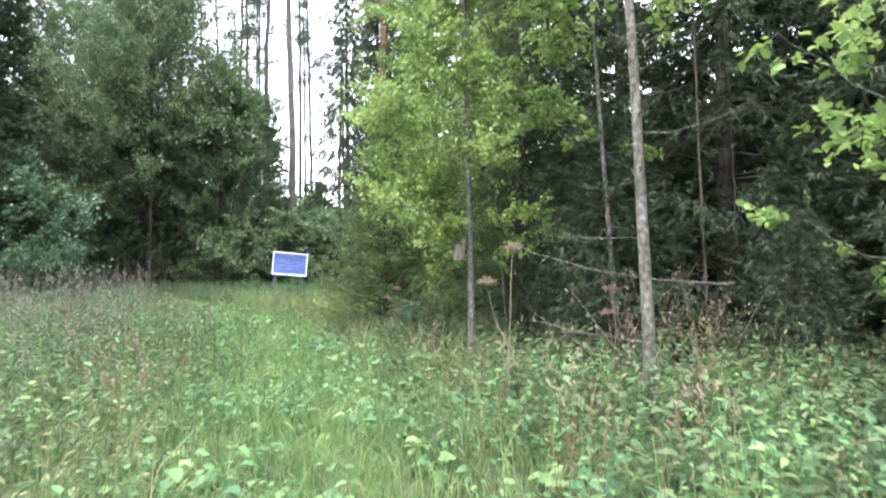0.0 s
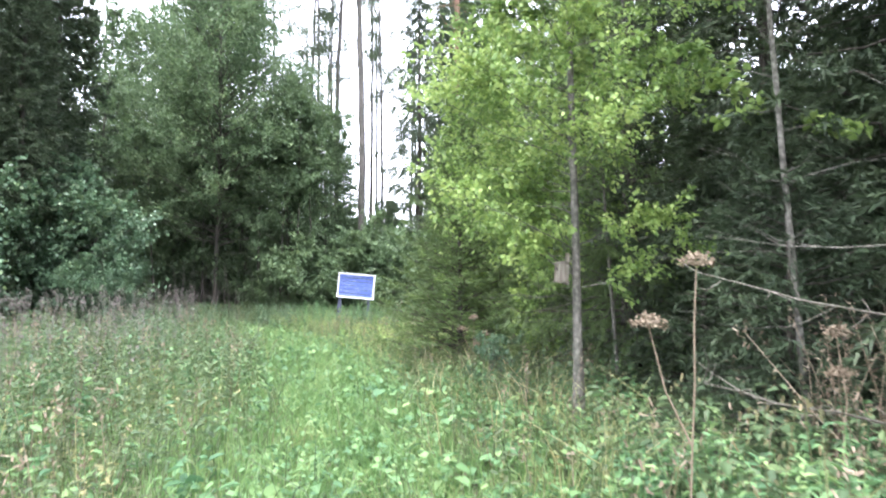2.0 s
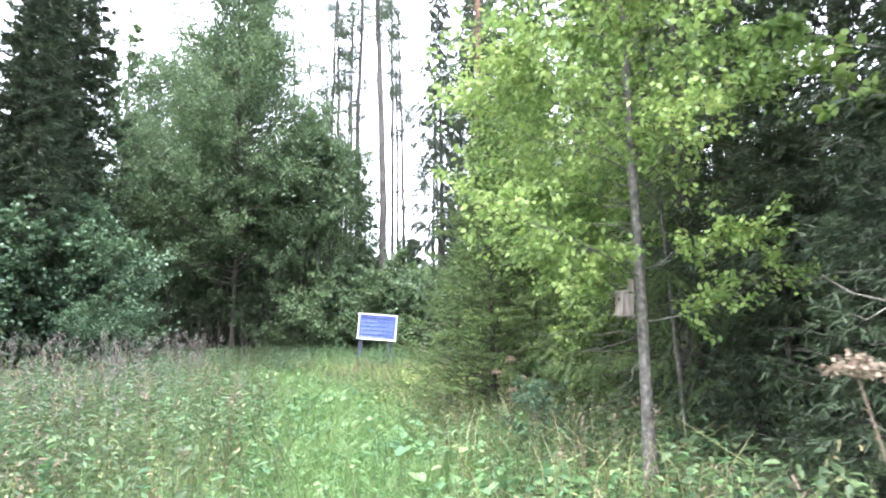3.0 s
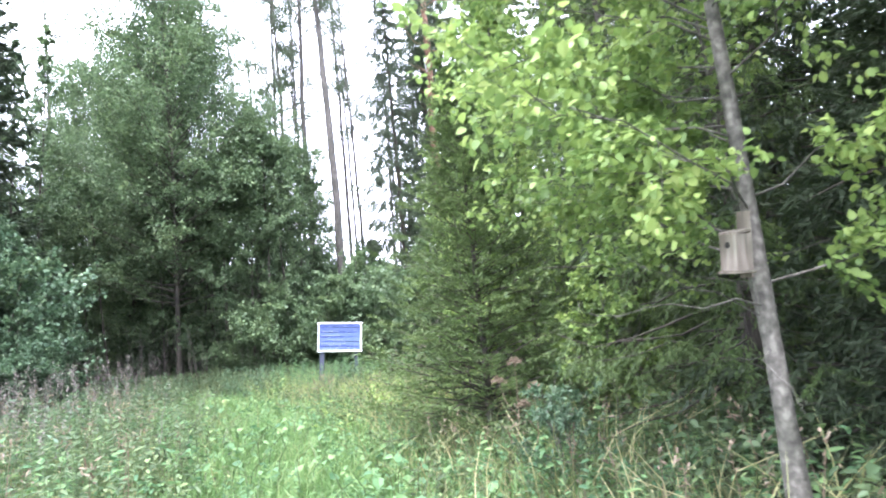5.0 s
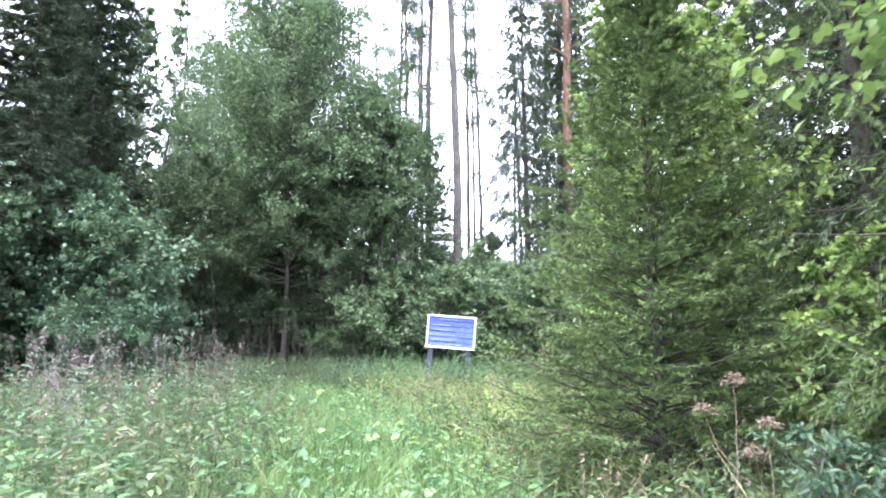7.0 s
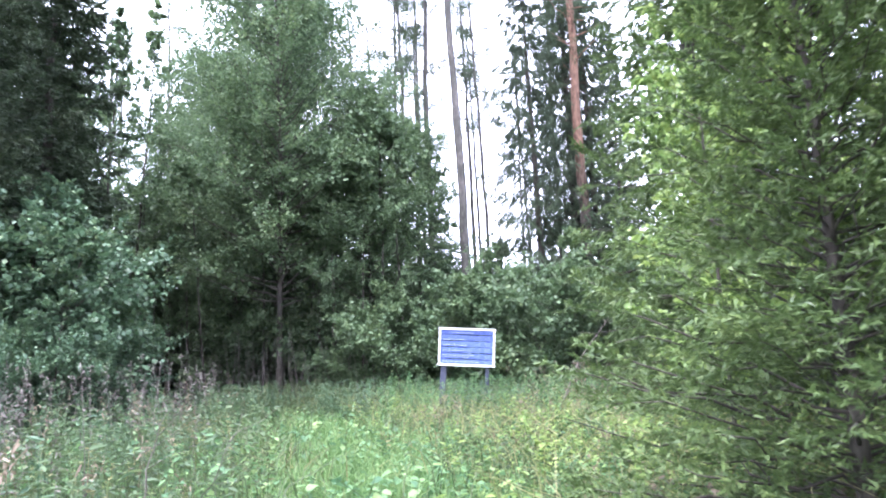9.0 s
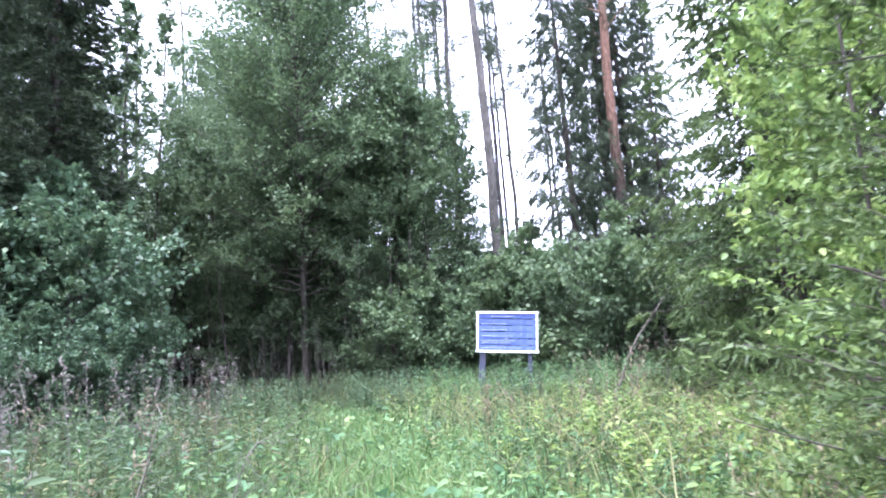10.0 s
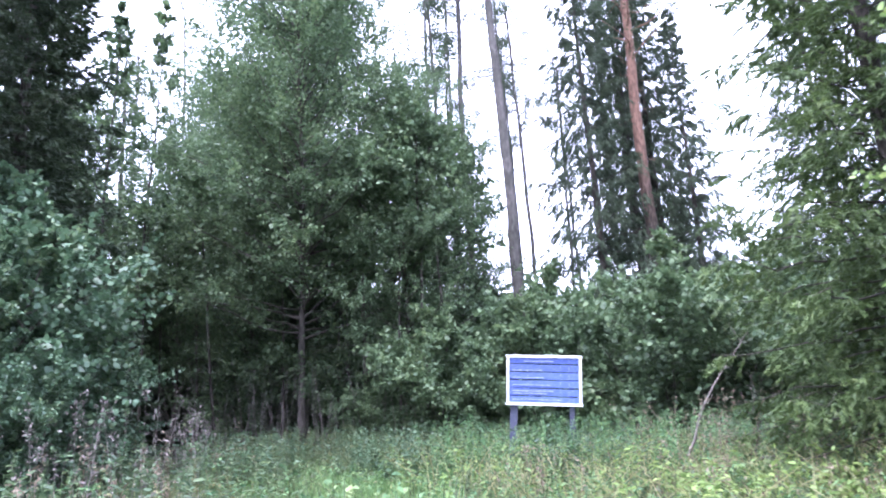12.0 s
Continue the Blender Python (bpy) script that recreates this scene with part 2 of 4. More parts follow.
def broadleaf(name, label, place, height, base, radius, limbs, twigs, leaves, leaf, trunk_r, leafmat, barkmat, fine=True, lean=(0, 0), wide=0.75, flat=0.5,
              bare=0, group="", shape=1.0, side=None, category="tree", stems=1, thin=False, dome=False):
    """A leafy tree or bush: tapered trunk with limbs and twigs, and leaves along the twigs."""
    tree = thing(name, label, category, place, group)
    wood, lp, lw = [], [], []
    arms = []
    trunks = []
    for s in range(stems):
        off = np.array([0, 0, 0]) if stems == 1 else np.array([*(rng.normal(size=2) * 0.12 * radius), 0])
        top = np.array([lean[0], lean[1], height * (1 if s == 0 else rng.uniform(0.6, 0.95))]) + off * 4
        n = 12
        axis = wander(off, top, n, height * (0.0025 if fine else 0.006))
        trunks.append((axis, n))
        rr = trunk_r * (0.6 if stems > 1 else 1) * (1 - 0.8 * np.linspace(0, 1, n))
        rr[0] *= 1.5
        rr[1] *= 1.05
        wood.append(tube(axis, rr, 9 if fine else 6))
    for i in range(limbs + bare):
        axis, n = trunks[i % stems]
        dead = i >= limbs
        u = (rng.uniform(0.12, base / height) if dead else base / height + (0.98 - base / height) * ((i + rng.random()) / limbs))
        k = min(int(u * (n - 1)), n - 2)
        p0 = axis[k] + (axis[k + 1] - axis[k]) * (u * (n - 1) - k)
        v = (u - base / height) / (1 - base / height)
        az = i * 2.4 + rng.normal() * 0.5
        if side is not None and rng.random() < 0.6:
            az = side + rng.normal() * 0.7
        prof = (np.sin(np.pi * (0.18 + 0.8 * max(v, 0)) ** shape) if not dead else 0.75)
        if dome and not dead:
            prof = 0.45 + 0.55 * math.sin(math.pi * min(1, 0.15 + v * 0.9)) ** 0.5 if v < 0.75 else max(0.25, 1.0 - ((v - 0.75) / 0.25) ** 2 * 0.7)
        ln = radius * max(prof, 0.12) * rng.uniform(0.65, 1.15)
        el = rng.uniform(0.15, 0.75) * flat * 2 + 0.5 * max(v, 0) if not dead else rng.uniform(-0.15, 0.5)
        way = np.array([math.cos(az) * math.cos(el), math.sin(az) * math.cos(el), math.sin(el)])
        limb = wander(p0, p0 + way * ln + np.array([0, 0, -0.06 * ln]), 6, 0.09 * ln)
        r0 = max(trunk_r * (0.17 if fine else 0.38) * (1 - 0.75 * u), 0.005) if not dead else rng.uniform(0.003, 0.006)
        arm = [tube(limb, r0 * (1 - 0.85 * np.linspace(0, 1, 6)), 5)]
        arms.append((arm, dead))
        for j in range(twigs if not dead else 3):
            w = rng.uniform(0.2, 1.0)
            kk = min(int(w * 5), 4)
            q = limb[kk] + (limb[kk + 1] - limb[kk]) * (w * 5 - kk)
            tw = unit(way * 0.8 + rng.normal(size=3) * np.array([0.8, 0.8, 0.45]))
            tl = ln * rng.uniform(0.18, 0.42)
            end = q + tw * tl
            if not thin or dead:
                arm.append(tube(np.stack([q, (q + end) / 2 + rng.normal(size=3) * 0.03 * tl, end]), [r0 * 0.35, r0 * 0.25, r0 * 0.1], 3))
            if dead:
                continue
            m = leaves
            lp.append(q + (end - q) * rng.uniform(0.15, 1.08, (m, 1)) + rng.normal(size=(m, 3)) * 0.09 * tl)
            lw.append(tw * 0.7 + rng.normal(size=(m, 3)) * 0.7 + np.array([0, 0, -0.25]))
    for arm, dead in arms:
        if fine:
            few = limbs * twigs < 320
            ob = part("dead_limb" if dead else "limb", quads_mesh("limb", *join(arm[:1] if few else arm), barkmat), tree)
            for tw in arm[1:] if few else ():
                part("twig", quads_mesh("twig", *tw, barkmat), ob)
        else:
            wood += arm
    part("trunk", quads_mesh("trunk", *join(wood), barkmat), tree)
    lp, lw = np.concatenate(lp), np.concatenate(lw)
    up = np.array([0, 0, 1.0]) + rng.normal(size=lp.shape) * 0.5
    size = leaf * rng.uniform(0.6, 1.25, len(lp))
    part("crown", quads_mesh("crown", *blades(lp, lw, up, size, size * wide, fine or "diamond"), leafmat), tree)
    return tree


def spruce(name, label, place, height, radius, branches, twigs, tufts, tuft, trunk_r, mat, base=0.15, bare=0, droop=0.35, group="", wide=0.14, hang=0.2):
    """A spruce: straight trunk, tiers of drooping branches, needle sprays along side twigs."""
    tree = thing(name, label, "spruce tree", place, group)
    n = 10
    axis = wander((0, 0, 0), (0, 0, height), n, 0.01 * height)
    rr = trunk_r * (1 - 0.94 * np.linspace(0, 1, n))
    rr[0] *= 1.3
    wood, pp, ww = [tube(axis, rr, 9)], [], []
    for i in range(branches + bare):
        dead = i >= branches
        v = (i + rng.random()) / branches if not dead else 0
        z = base + (height - base) * (v ** 1.15) * 0.985 if not dead else rng.uniform(0.3, max(base, 0.6))
        az = i * 2.39996 + rng.normal() * 0.25
        ln = radius * ((1 - z / height) ** 0.85 + 0.03) * rng.uniform(0.7, 1.12)
        if dead:
            ln *= rng.uniform(0.4, 0.8)
        k = min(int(z / height * (n - 1)), n - 2)
        p0 = axis[k] + (axis[k + 1] - axis[k]) * (z / height * (n - 1) - k)
        t = np.linspace(0, 1, 7)[:, None]
        out = np.array([math.cos(az), math.sin(az), 0])
        bend = droop * rng.uniform(0.6, 1.3) * (1 - 0.9 * v)
        limb = p0 + out * ln * t + np.array([0, 0, 1.0]) * ln * ((0.25 + 0.5 * v) * t - bend * 2 * t ** 1.5 + bend * 0.9 * t ** 3)
        limb[1:] += rng.normal(size=(6, 3)) * 0.025 * ln
        wood.append(tube(limb, (0.007 if dead else max(0.005, 0.009 * ln)) * (1 - 0.85 * t[:, 0]), 4))
        if dead:
            for j in range(4):
                q = limb[rng.integers(2, 6)]
                e = q + unit(out + rng.normal(size=3) * 0.8) * ln * 0.3
                wood.append(tube(np.stack([q, e]), [0.004, 0.002], 3))
            continue
        m = max(3, int(twigs * (0.4 + 0.6 * ln / radius)))
        w = rng.uniform(0.12, 1.0, m)
        kk = np.minimum((w * 6).astype(int), 5)
        q = limb[kk] + (limb[kk + 1] - limb[kk]) * (w * 6 - kk)[:, None]
        along = unit(limb[kk + 1] - limb[kk])
        lateral = np.cross(along, [0, 0, 1.0]) * rng.choice([-1, 1], m)[:, None]
        tw = unit(along * 0.75 + lateral * rng.uniform(0.5, 1.2, (m, 1)) + np.array([0, 0, -hang]) + rng.normal(size=(m, 3)) * 0.15)
        tl = ln * (0.12 + 0.34 * (1 - w)) * rng.uniform(0.7, 1.2, m) + tuft * 0.8
        u = rng.uniform(0, 1, (m, tufts))
        p = q[:, None] + tw[:, None] * (tl[:, None] * u)[..., None]
        d = tw[:, None] + rng.normal(size=(m, tufts, 3)) * 0.5
        pp.append(p.reshape(-1, 3))
        ww.append(d.reshape(-1, 3))
    part("trunk", quads_mesh("trunk", *join(wood), BARK_DARK), tree)
    pp, ww = np.concatenate(pp), np.concatenate(ww)
    size = tuft * rng.uniform(0.6, 1.3, len(pp))
    up = np.array([0, 0, 1.0]) + rng.normal(size=pp.shape) * 0.6
    part("crown", quads_mesh("crown", *blades(pp, ww, up, size, size * wide, False, 0.1), mat), tree)
    return tree


def pine(name, label, place, height, crown_base, trunk_r, lean=(0, 0), group="", limbs=26, radius=2.0, bark=None):
    """A tall pine: bare trunk with dead stubs, and a tufted crown high up."""
    tree = thing(name, label, "pine tree", place, group)
    n = 16
    axis = wander((0, 0, 0), (*lean, height), n, 0.006 * height)
    rr = trunk_r * (1 - 0.6 * np.linspace(0, 1, n))
    rr[0] *= 1.25
    wood, pp, ww = [tube(axis, rr, 10)], [], []
    for i in range(limbs + 30):
        dead = i >= limbs
        u = rng.uniform(0.25, crown_base / height) if dead else crown_base / height + (1 - crown_base / height) * (i + rng.random()) / limbs * 0.98
        k = min(int(u * (n - 1)), n - 2)
        p0 = axis[k] + (axis[k + 1] - axis[k]) * (u * (n - 1) - k)
        az = rng.uniform(0, 6.28)
        ln = rng.uniform(0.3, 1.3) if dead else radius * rng.uniform(0.5, 1.1) * (1.15 - (u - crown_base / height))
        el = rng.uniform(-0.3, 0.3) if dead else rng.uniform(-0.1, 0.7)
        way = np.array([math.cos(az) * math.cos(el), math.sin(az) * math.cos(el), math.sin(el)])
        limb = wander(p0, p0 + way * ln, 5, 0.12 * ln)
        wood.append(tube(limb, (0.012 if dead else 0.035) * (1 - 0.75 * np.linspace(0, 1, 5)), 4))
        if dead:
            for k in (2, 3, 4):
                e = limb[k] + unit(way * 0.6 + rng.normal(size=3) * 0.5 + np.array([0, 0, -0.6])) * rng.uniform(0.15, 0.5)
                wood.append(tube(np.stack([limb[k], e]), [0.007, 0.003], 3))
            continue
        for j in range(15):
            c = limb[rng.integers(2, 5)] + rng.normal(size=3) * 0.22 * ln * np.array([1, 1, 0.6])
            m = 26
            pp.append(c + rng.normal(size=(m, 3)) * 0.14)
            ww.append(rng.normal(size=(m, 3)) + np.array([0, 0, 0.5]))
    part("trunk", quads_mesh("trunk", *join(wood), bark or BARK_FAR), tree)
    pp, ww = np.concatenate(pp), np.concatenate(ww)
    size = 0.17 * rng.uniform(0.6, 1.2, len(pp))
    part("crown", quads_mesh("crown", *blades(pp, ww, np.array([0, 0, 1.0]) + rng.normal(size=pp.shape), size, size * 0.2, False), NEEDLE_PINE), tree)
    return tree


# ---- ground ----
def ground_sheet():
    xs = np.concatenate([[-900, -300, -120, -60], np.arange(-34, 22.01, 0.4), [40, 90, 300, 900]])
    ys = np.concatenate([[-900, -300, -80, -30], np.arange(-12, 60.01, 0.4), [90, 140, 300, 900]])
    gx, gy = np.meshgrid(xs, ys)
    v = np.stack([gx, gy, rise(gx, gy)], -1).reshape(-1, 3)
    w = len(xs)
    i = (np.arange(len(ys) - 1)[:, None] * w + np.arange(w - 1)).ravel()
    ob = new("ground", quads_mesh("ground", v, np.stack([i, i + 1, i + 1 + w, i + w], 1), SOIL))
    return tagged(ob, "uneven ground of dark soil under grass and litter", "ground", kind="structure")


ground_sheet()


def path_x(y):
    """The middle of the trodden green strip."""
    return -0.35 - 0.06 * y - 0.0128 * y * y


def scatter(n, x0, x1, y0, y1, keep):
    p = np.stack([rng.uniform(x0, x1, n), rng.uniform(y0, y1, n)], 1)
    p = p[rng.random(n) < keep(p[:, 0], p[:, 1])]
    return np.column_stack([p, rise(p[:, 0], p[:, 1])])


def stuff(name, label, category, parts, mat):
    return tagged(new(name, quads_mesh(name, *join(parts), mat)), label, category, kind="stuff")


def meadow_edge(x, y):
    """1 where the open strip is, 0 inside the wood on its right and far end."""
    right = np.where(y < 11, 1.6 - 0.12 * y, 0.28 - 0.06 * (y - 11))
    return np.clip((right - x) / 0.8 + 0.5, 0, 1) * np.clip((27.5 - y) / 3, 0, 1) * np.clip((x + 13) / 2, 0, 1)


def near(y):
    return np.clip(1.25 - np.abs(y - 7) / 17, 0.25, 1)


def tuft(x, y, k=1.0):
    """Clumps: herbs grow in uneven patches."""
    v = np.sin(2.1 * k * x + 1.7 * np.sin(1.3 * k * y)) + np.sin(1.9 * k * y + 2.0 * np.sin(1.1 * k * x + 1)) + 0.7 * np.sin(4.3 * k * x - 3.1 * k * y)
    return np.clip(0.5 + 0.42 * v, 0.06, 1)


def on_path(x, y, half):
    return np.exp(-((x - path_x(y)) / half) ** 2)


def grass(n, height, keep, name, label, mat, width=0.004):
    p = scatter(n, -12, 4, 0.5, 27, keep)
    m = len(p)
    h = height * rng.uniform(0.4, 1.2, m)
    off = rng.normal(size=(m, 3)) * np.array([0.5, 0.5, 0]) * h[:, None]
    top = p + off + np.column_stack([np.zeros((m, 2)), h])
    bend = np.column_stack([-off[:, :2] * 0.25, h * 0.12])
    wide = width * (1 + p[:, 1] / 14)
    stuff(name, label, "grass", [strips(p - [0, 0, 0.01], top, wide, wide * 0.15, bend)], mat)


def herbs(n, height, leaf, per, keep, name, label, mat, wide=0.75, box=(-12, 4, 0.5, 27), category="plants"):
    """Low broad-leaved herbs: leaf rosettes on short stalks."""
    p = scatter(n, *box, keep)
    m = len(p)
    az = rng.uniform(0, 6.283, (m, per))
    h = height * rng.uniform(0.25, 1.1, (m, per))
    r = height * rng.uniform(0.1, 0.75, (m, per))
    q = p[:, None] + np.stack([np.cos(az) * r, np.sin(az) * r, h], -1)
    way = np.stack([np.cos(az), np.sin(az), rng.uniform(-0.4, 0.35, (m, per))], -1)
    q, way = q.reshape(-1, 3), way.reshape(-1, 3)
    size = leaf * rng.uniform(0.5, 1.3, m * per)
    v = blades(q, way, np.array([0, 0, 1.0]) + rng.normal(size=q.shape) * 0.25, size, size * wide, True, 0.25)
    s = strips(np.repeat(p, per, 0), q, np.full(m * per, 0.0025), np.full(m * per, 0.0015))
    stuff(name, label, category, [v, s], mat)


def stalks(n, height, leaf, per, keep, name, label, mat, wide=0.3, head=0, box=(-12, 4, 0.5, 27), lean=0.12, stem=0.004, category="weeds", up=0.35, bottom=0.15):
    """Tall weeds: upright stems with narrow leaves along them and, if head, a tufted top."""
    p = scatter(n, *box, keep)
    m = len(p)
    h = height * rng.uniform(0.55, 1.2, m)
    top = p + np.column_stack([rng.normal(size=(m, 2)) * lean * h[:, None], h])
    bend = np.column_stack([rng.normal(size=(m, 2)) * 0.04 * h[:, None], np.zeros(m)])
    parts = [strips(p, top, np.full(m, stem), np.full(m, stem * 0.4), bend)]
    u = rng.uniform(bottom, 1, (m, per))
    q = (p[:, None] + (top - p)[:, None] * u[..., None] + bend[:, None] * (1 - np.abs(2 * u - 1))[..., None]).reshape(-1, 3)
    az = rng.uniform(0, 6.283, m * per)
    way = np.column_stack([np.cos(az), np.sin(az), rng.normal(up, 0.35, m * per)])
    size = leaf * rng.uniform(0.6, 1.25, m * per) * (1.1 - 0.5 * u.ravel())
    parts.append(blades(q, way, np.array([0, 0, 1.0]) + rng.normal(size=q.shape) * 0.3, size, size * wide, True, 0.3))
    if head:
        q = np.repeat(top, head, 0) + rng.normal(size=(m * head, 3)) * np.array([0.025, 0.025, 0.05])
        e = rng.normal(size=q.shape) * 0.016 + [0, 0, 0.012]
        parts.append(strips(q, q + e, np.full(m * head, 0.004), np.full(m * head, 0.006)))
    stuff(name, label, category, parts, mat)


edge = meadow_edge
grass(190000, 0.24, lambda x, y: edge(x, y) * near(y) * (0.25 + 0.75 * on_path(x, y, 1.3)), "grass", "short green trampled grass along the path", GRASS, 0.0045)
grass(60000, 0.45, lambda x, y: edge(x, y) * near(y) * (1 - 0.9 * on_path(x, y, 1.1)) * tuft(x, y, 1.4), "tall_grass", "tall pale green grass beside the path", WEED)
herbs(15000, 0.18, 0.068, 7, lambda x, y: edge(x, y) * near(y) * (0.3 + 0.7 * np.exp(-((x - path_x(y) - 0.8) / 1.6) ** 2)) * tuft(x, y, 1.1), "low_herbs", "low broad-leaved green herbs in the grass", HERB)
herbs(4600, 0.26, 0.11, 7, lambda x, y: edge(x, y) * near(y) * np.exp(-((x - path_x(y) - 0.9) / 1.3) ** 2) * tuft(y, x, 0.8), "broad_leaves", "large pale green leaves of low herbs", HERB, 0.85)
stalks(5500, 0.8, 0.115, 11, lambda x, y: edge(x, y) * np.clip((y - 5) / 3, 0, 1) * np.clip((path_x(y) - 0.9 - x) / 0.8, 0, 1) * np.clip(tuft(x, y - 3, 1.1) * 1.6 - 0.6, 0, 1), "clumped_weeds", "dark broad-leaved weeds in separate tall clumps", LEAF_MID, 0.38, box=(-12, 0, 5, 26))
stalks(2600, 0.6, 0.11, 10, lambda x, y: edge(x, y) * np.clip((y - 12) / 4, 0, 1) * np.clip((x - path_x(y) - 0.4) / 0.8, 0, 1) * np.clip(tuft(x + 2, y, 1.2) * 1.6 - 0.6, 0, 1), "clumped_herbs", "yellow-green leafy herbs in separate clumps", LEAF_LIGHT, 0.38, 3, box=(-8, 1, 12, 26))
stalks(4000, 0.75, 0.115, 11, lambda x, y: np.clip(tuft(x, y, 1.0) * 1.5 - 0.5, 0, 1) * (x > -12.5), "forest_edge_weeds", "blue-green weeds thick along the forest edge", LEAF_BLUE, 0.4, box=(-13, -0.5, 22.5, 28))
grass(34000, 0.6, lambda x, y: edge(x, y) * np.clip((x - path_x(y) - 0.6) / 1.2, 0, 1) * np.clip((y - 3) / 5, 0.3, 1) * tuft(y, x, 1.9), "pale_grass", "pale yellowing tall grass in wisps", DRY_GRASS, 0.0035)
stalks(260, 2.2, 0.07, 10, lambda x, y: 1.0 + 0 * x, "dim_undergrowth", "thin grey-brown bare undergrowth beneath the grove", DRY_GREY, 0.35, box=(-17, -8.5, 28.2, 32), stem=0.008)
stalks(1000, 0.62, 0.07, 9, lambda x, y: edge(x, y) * near(y) * np.clip((path_x(y) - 0.7 - x) / 0.8, 0, 1) * tuft(y + 4, x, 1.5), "yellow_weeds", "weeds with yellowed leaves among the green", DRY_GRASS, 0.45, box=(-9, 1, 1, 20))
stalks(1100, 0.5, 0.12, 12, lambda x, y: np.clip((x - path_x(y) - 1.5) / 0.8, 0, 1) * tuft(x, y, 1.4), "bramble", "pale broad-leaved bramble beside the spruce", LEAF_LIGHT, 0.62, box=(-3.6, -0.2, 15.2, 21.5), lean=0.3)
stalks(6000, 0.36, 0.075, 11, lambda x, y: edge(x, y) * np.clip((y - 6) / 6, 0.1, 1) * (0.15 + 0.85 * np.clip((x - path_x(y) - 0.2) / 1.0, 0, 1)) * tuft(x + 1, y, 1.3), "meadow_herbs", "knee-high pale green leafy herbs beside the path", HERB, 0.5, box=(-9, 1, 5, 25))
stalks(5000, 0.5, 0.085, 11, lambda x, y: edge(x, y) * np.clip((x - path_x(y) - 0.5) / 1.0, 0, 1) * tuft(y, x + 2, 1.7), "yellowing_weeds", "yellowing leafy weeds in loose clumps", WEED, 0.42, 4, box=(-9, 2, 4, 25))
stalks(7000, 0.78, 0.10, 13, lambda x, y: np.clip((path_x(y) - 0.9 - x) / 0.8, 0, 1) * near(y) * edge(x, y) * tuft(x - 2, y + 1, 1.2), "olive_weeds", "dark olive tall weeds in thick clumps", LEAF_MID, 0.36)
stalks(7000, 0.66, 0.085, 13, lambda x, y: np.clip((path_x(y) - 0.75 - x) / 0.8, 0, 1) * near(y) * edge(x, y) * tuft(x, y), "left_weeds", "tall grey-green weeds with narrow leaves beside path", WEED, 0.32)
stalks(3600, 0.58, 0.13, 9, lambda x, y: np.clip((path_x(y) - 0.6 - x) / 0.8, 0, 1) * near(y) * edge(x, y) * tuft(y + 2, x, 0.9), "leafy_weeds", "leafy green tall weeds in uneven clumps", HERB, 0.5)
stalks(3200, 0.8, 0.05, 8, lambda x, y: np.clip((path_x(y) - 1.0 - x) / 0.9, 0, 1) * near(y) * edge(x, y) * tuft(x + 3, y - 2, 0.8), "dry_weeds", "withered brown tall weeds with tufted seed heads", DRY, 0.3, 16)
stalks(5000, 1.1, 0.07, 12, lambda x, y: np.clip((path_x(y) - 1.9 - x) / 0.9, 0, 1) * np.clip((y - 6) / 5, 0, 1) * edge(x, y) * tuft(x - 1, y + 2, 0.9), "high_dry_weeds", "high grey-brown withered weeds beside the bushes", DRY_GREY, 0.35, 14)
stalks(90, 1.0, 0.07, 14, lambda x, y: 1.0 + 0 * x, "board_brush", "dry brown brush near the notice board", DRY, 0.4, 10, box=(-3.9, -1.0, 22.0, 23.6), lean=0.25)
stalks(1800, 0.9, 0.12, 12, lambda x, y: np.clip((path_x(y) - 1.7 - x) / 0.9, 0, 1) * np.clip((y - 6) / 5, 0, 1) * edge(x, y) * tuft(y, x - 4, 0.9), "high_weeds", "high blue-green leafy weeds beside the bushes", LEAF_BLUE, 0.4)
stalks(1300, 0.55, 0.085, 15, lambda x, y: np.clip((x - 0.35 + 0.03 * y) / 0.5, 0, 1) * tuft(x, y, 1.5), "corner_weeds", "fresh green leafy weeds before the alders", HERB, 0.45, box=(0.4, 4.6, 1.2, 7.0))
stalks(800, 0.5, 0.12, 11, lambda x, y: np.clip((x - 0.8) / 0.8, 0, 1) * tuft(y, x, 1.3), "corner_herbs", "broad green leaves of weeds before the wood", LEAF_MID, 0.5, box=(0.6, 4.8, 2.0, 7.4))
stalks(300, 0.7, 0.05, 6, lambda x, y: 1.0 + 0 * x, "corner_stems", "thin dark withered stems before the alders", DARK_STEM, 0.3, 5, box=(0.5, 4.4, 2.0, 6.5))
grass(9000, 0.4, lambda x, y: 1.0 * (x > 0.2) * (y < 7.5), "corner_grass", "pale tall grass before the alders", WEED)
stalks(5200, 0.46, 0.11, 11, lambda x, y: np.clip((x - path_x(y) - 1.1) / 0.7, 0, 1) * edge(x - 0.7, y) * tuft(x, y, 1.3), "right_weeds", "leafy green weeds along the edge of wood", HERB, 0.42, box=(-6, 5, 2.5, 27))
stalks(1500, 0.55, 0.05, 6, lambda x, y: np.clip((x - path_x(y) - 1.0) / 0.7, 0, 1) * edge(x - 0.7, y), "dry_stems", "thin withered brown stems with seed heads", DRY, 0.3, 12, box=(-6, 5, 2.5, 27))
stalks(2600, 0.75, 0.09, 11, lambda x, y: np.clip((y - 21.5) / 2, 0, 1) * np.clip((x + 13) / 2, 0, 1) * np.clip((1 - x) / 2, 0, 1) * tuft(x, y), "far_weeds", "tall dull green weeds at the far edge", WEED, 0.4, box=(-13, 1, 21, 29))
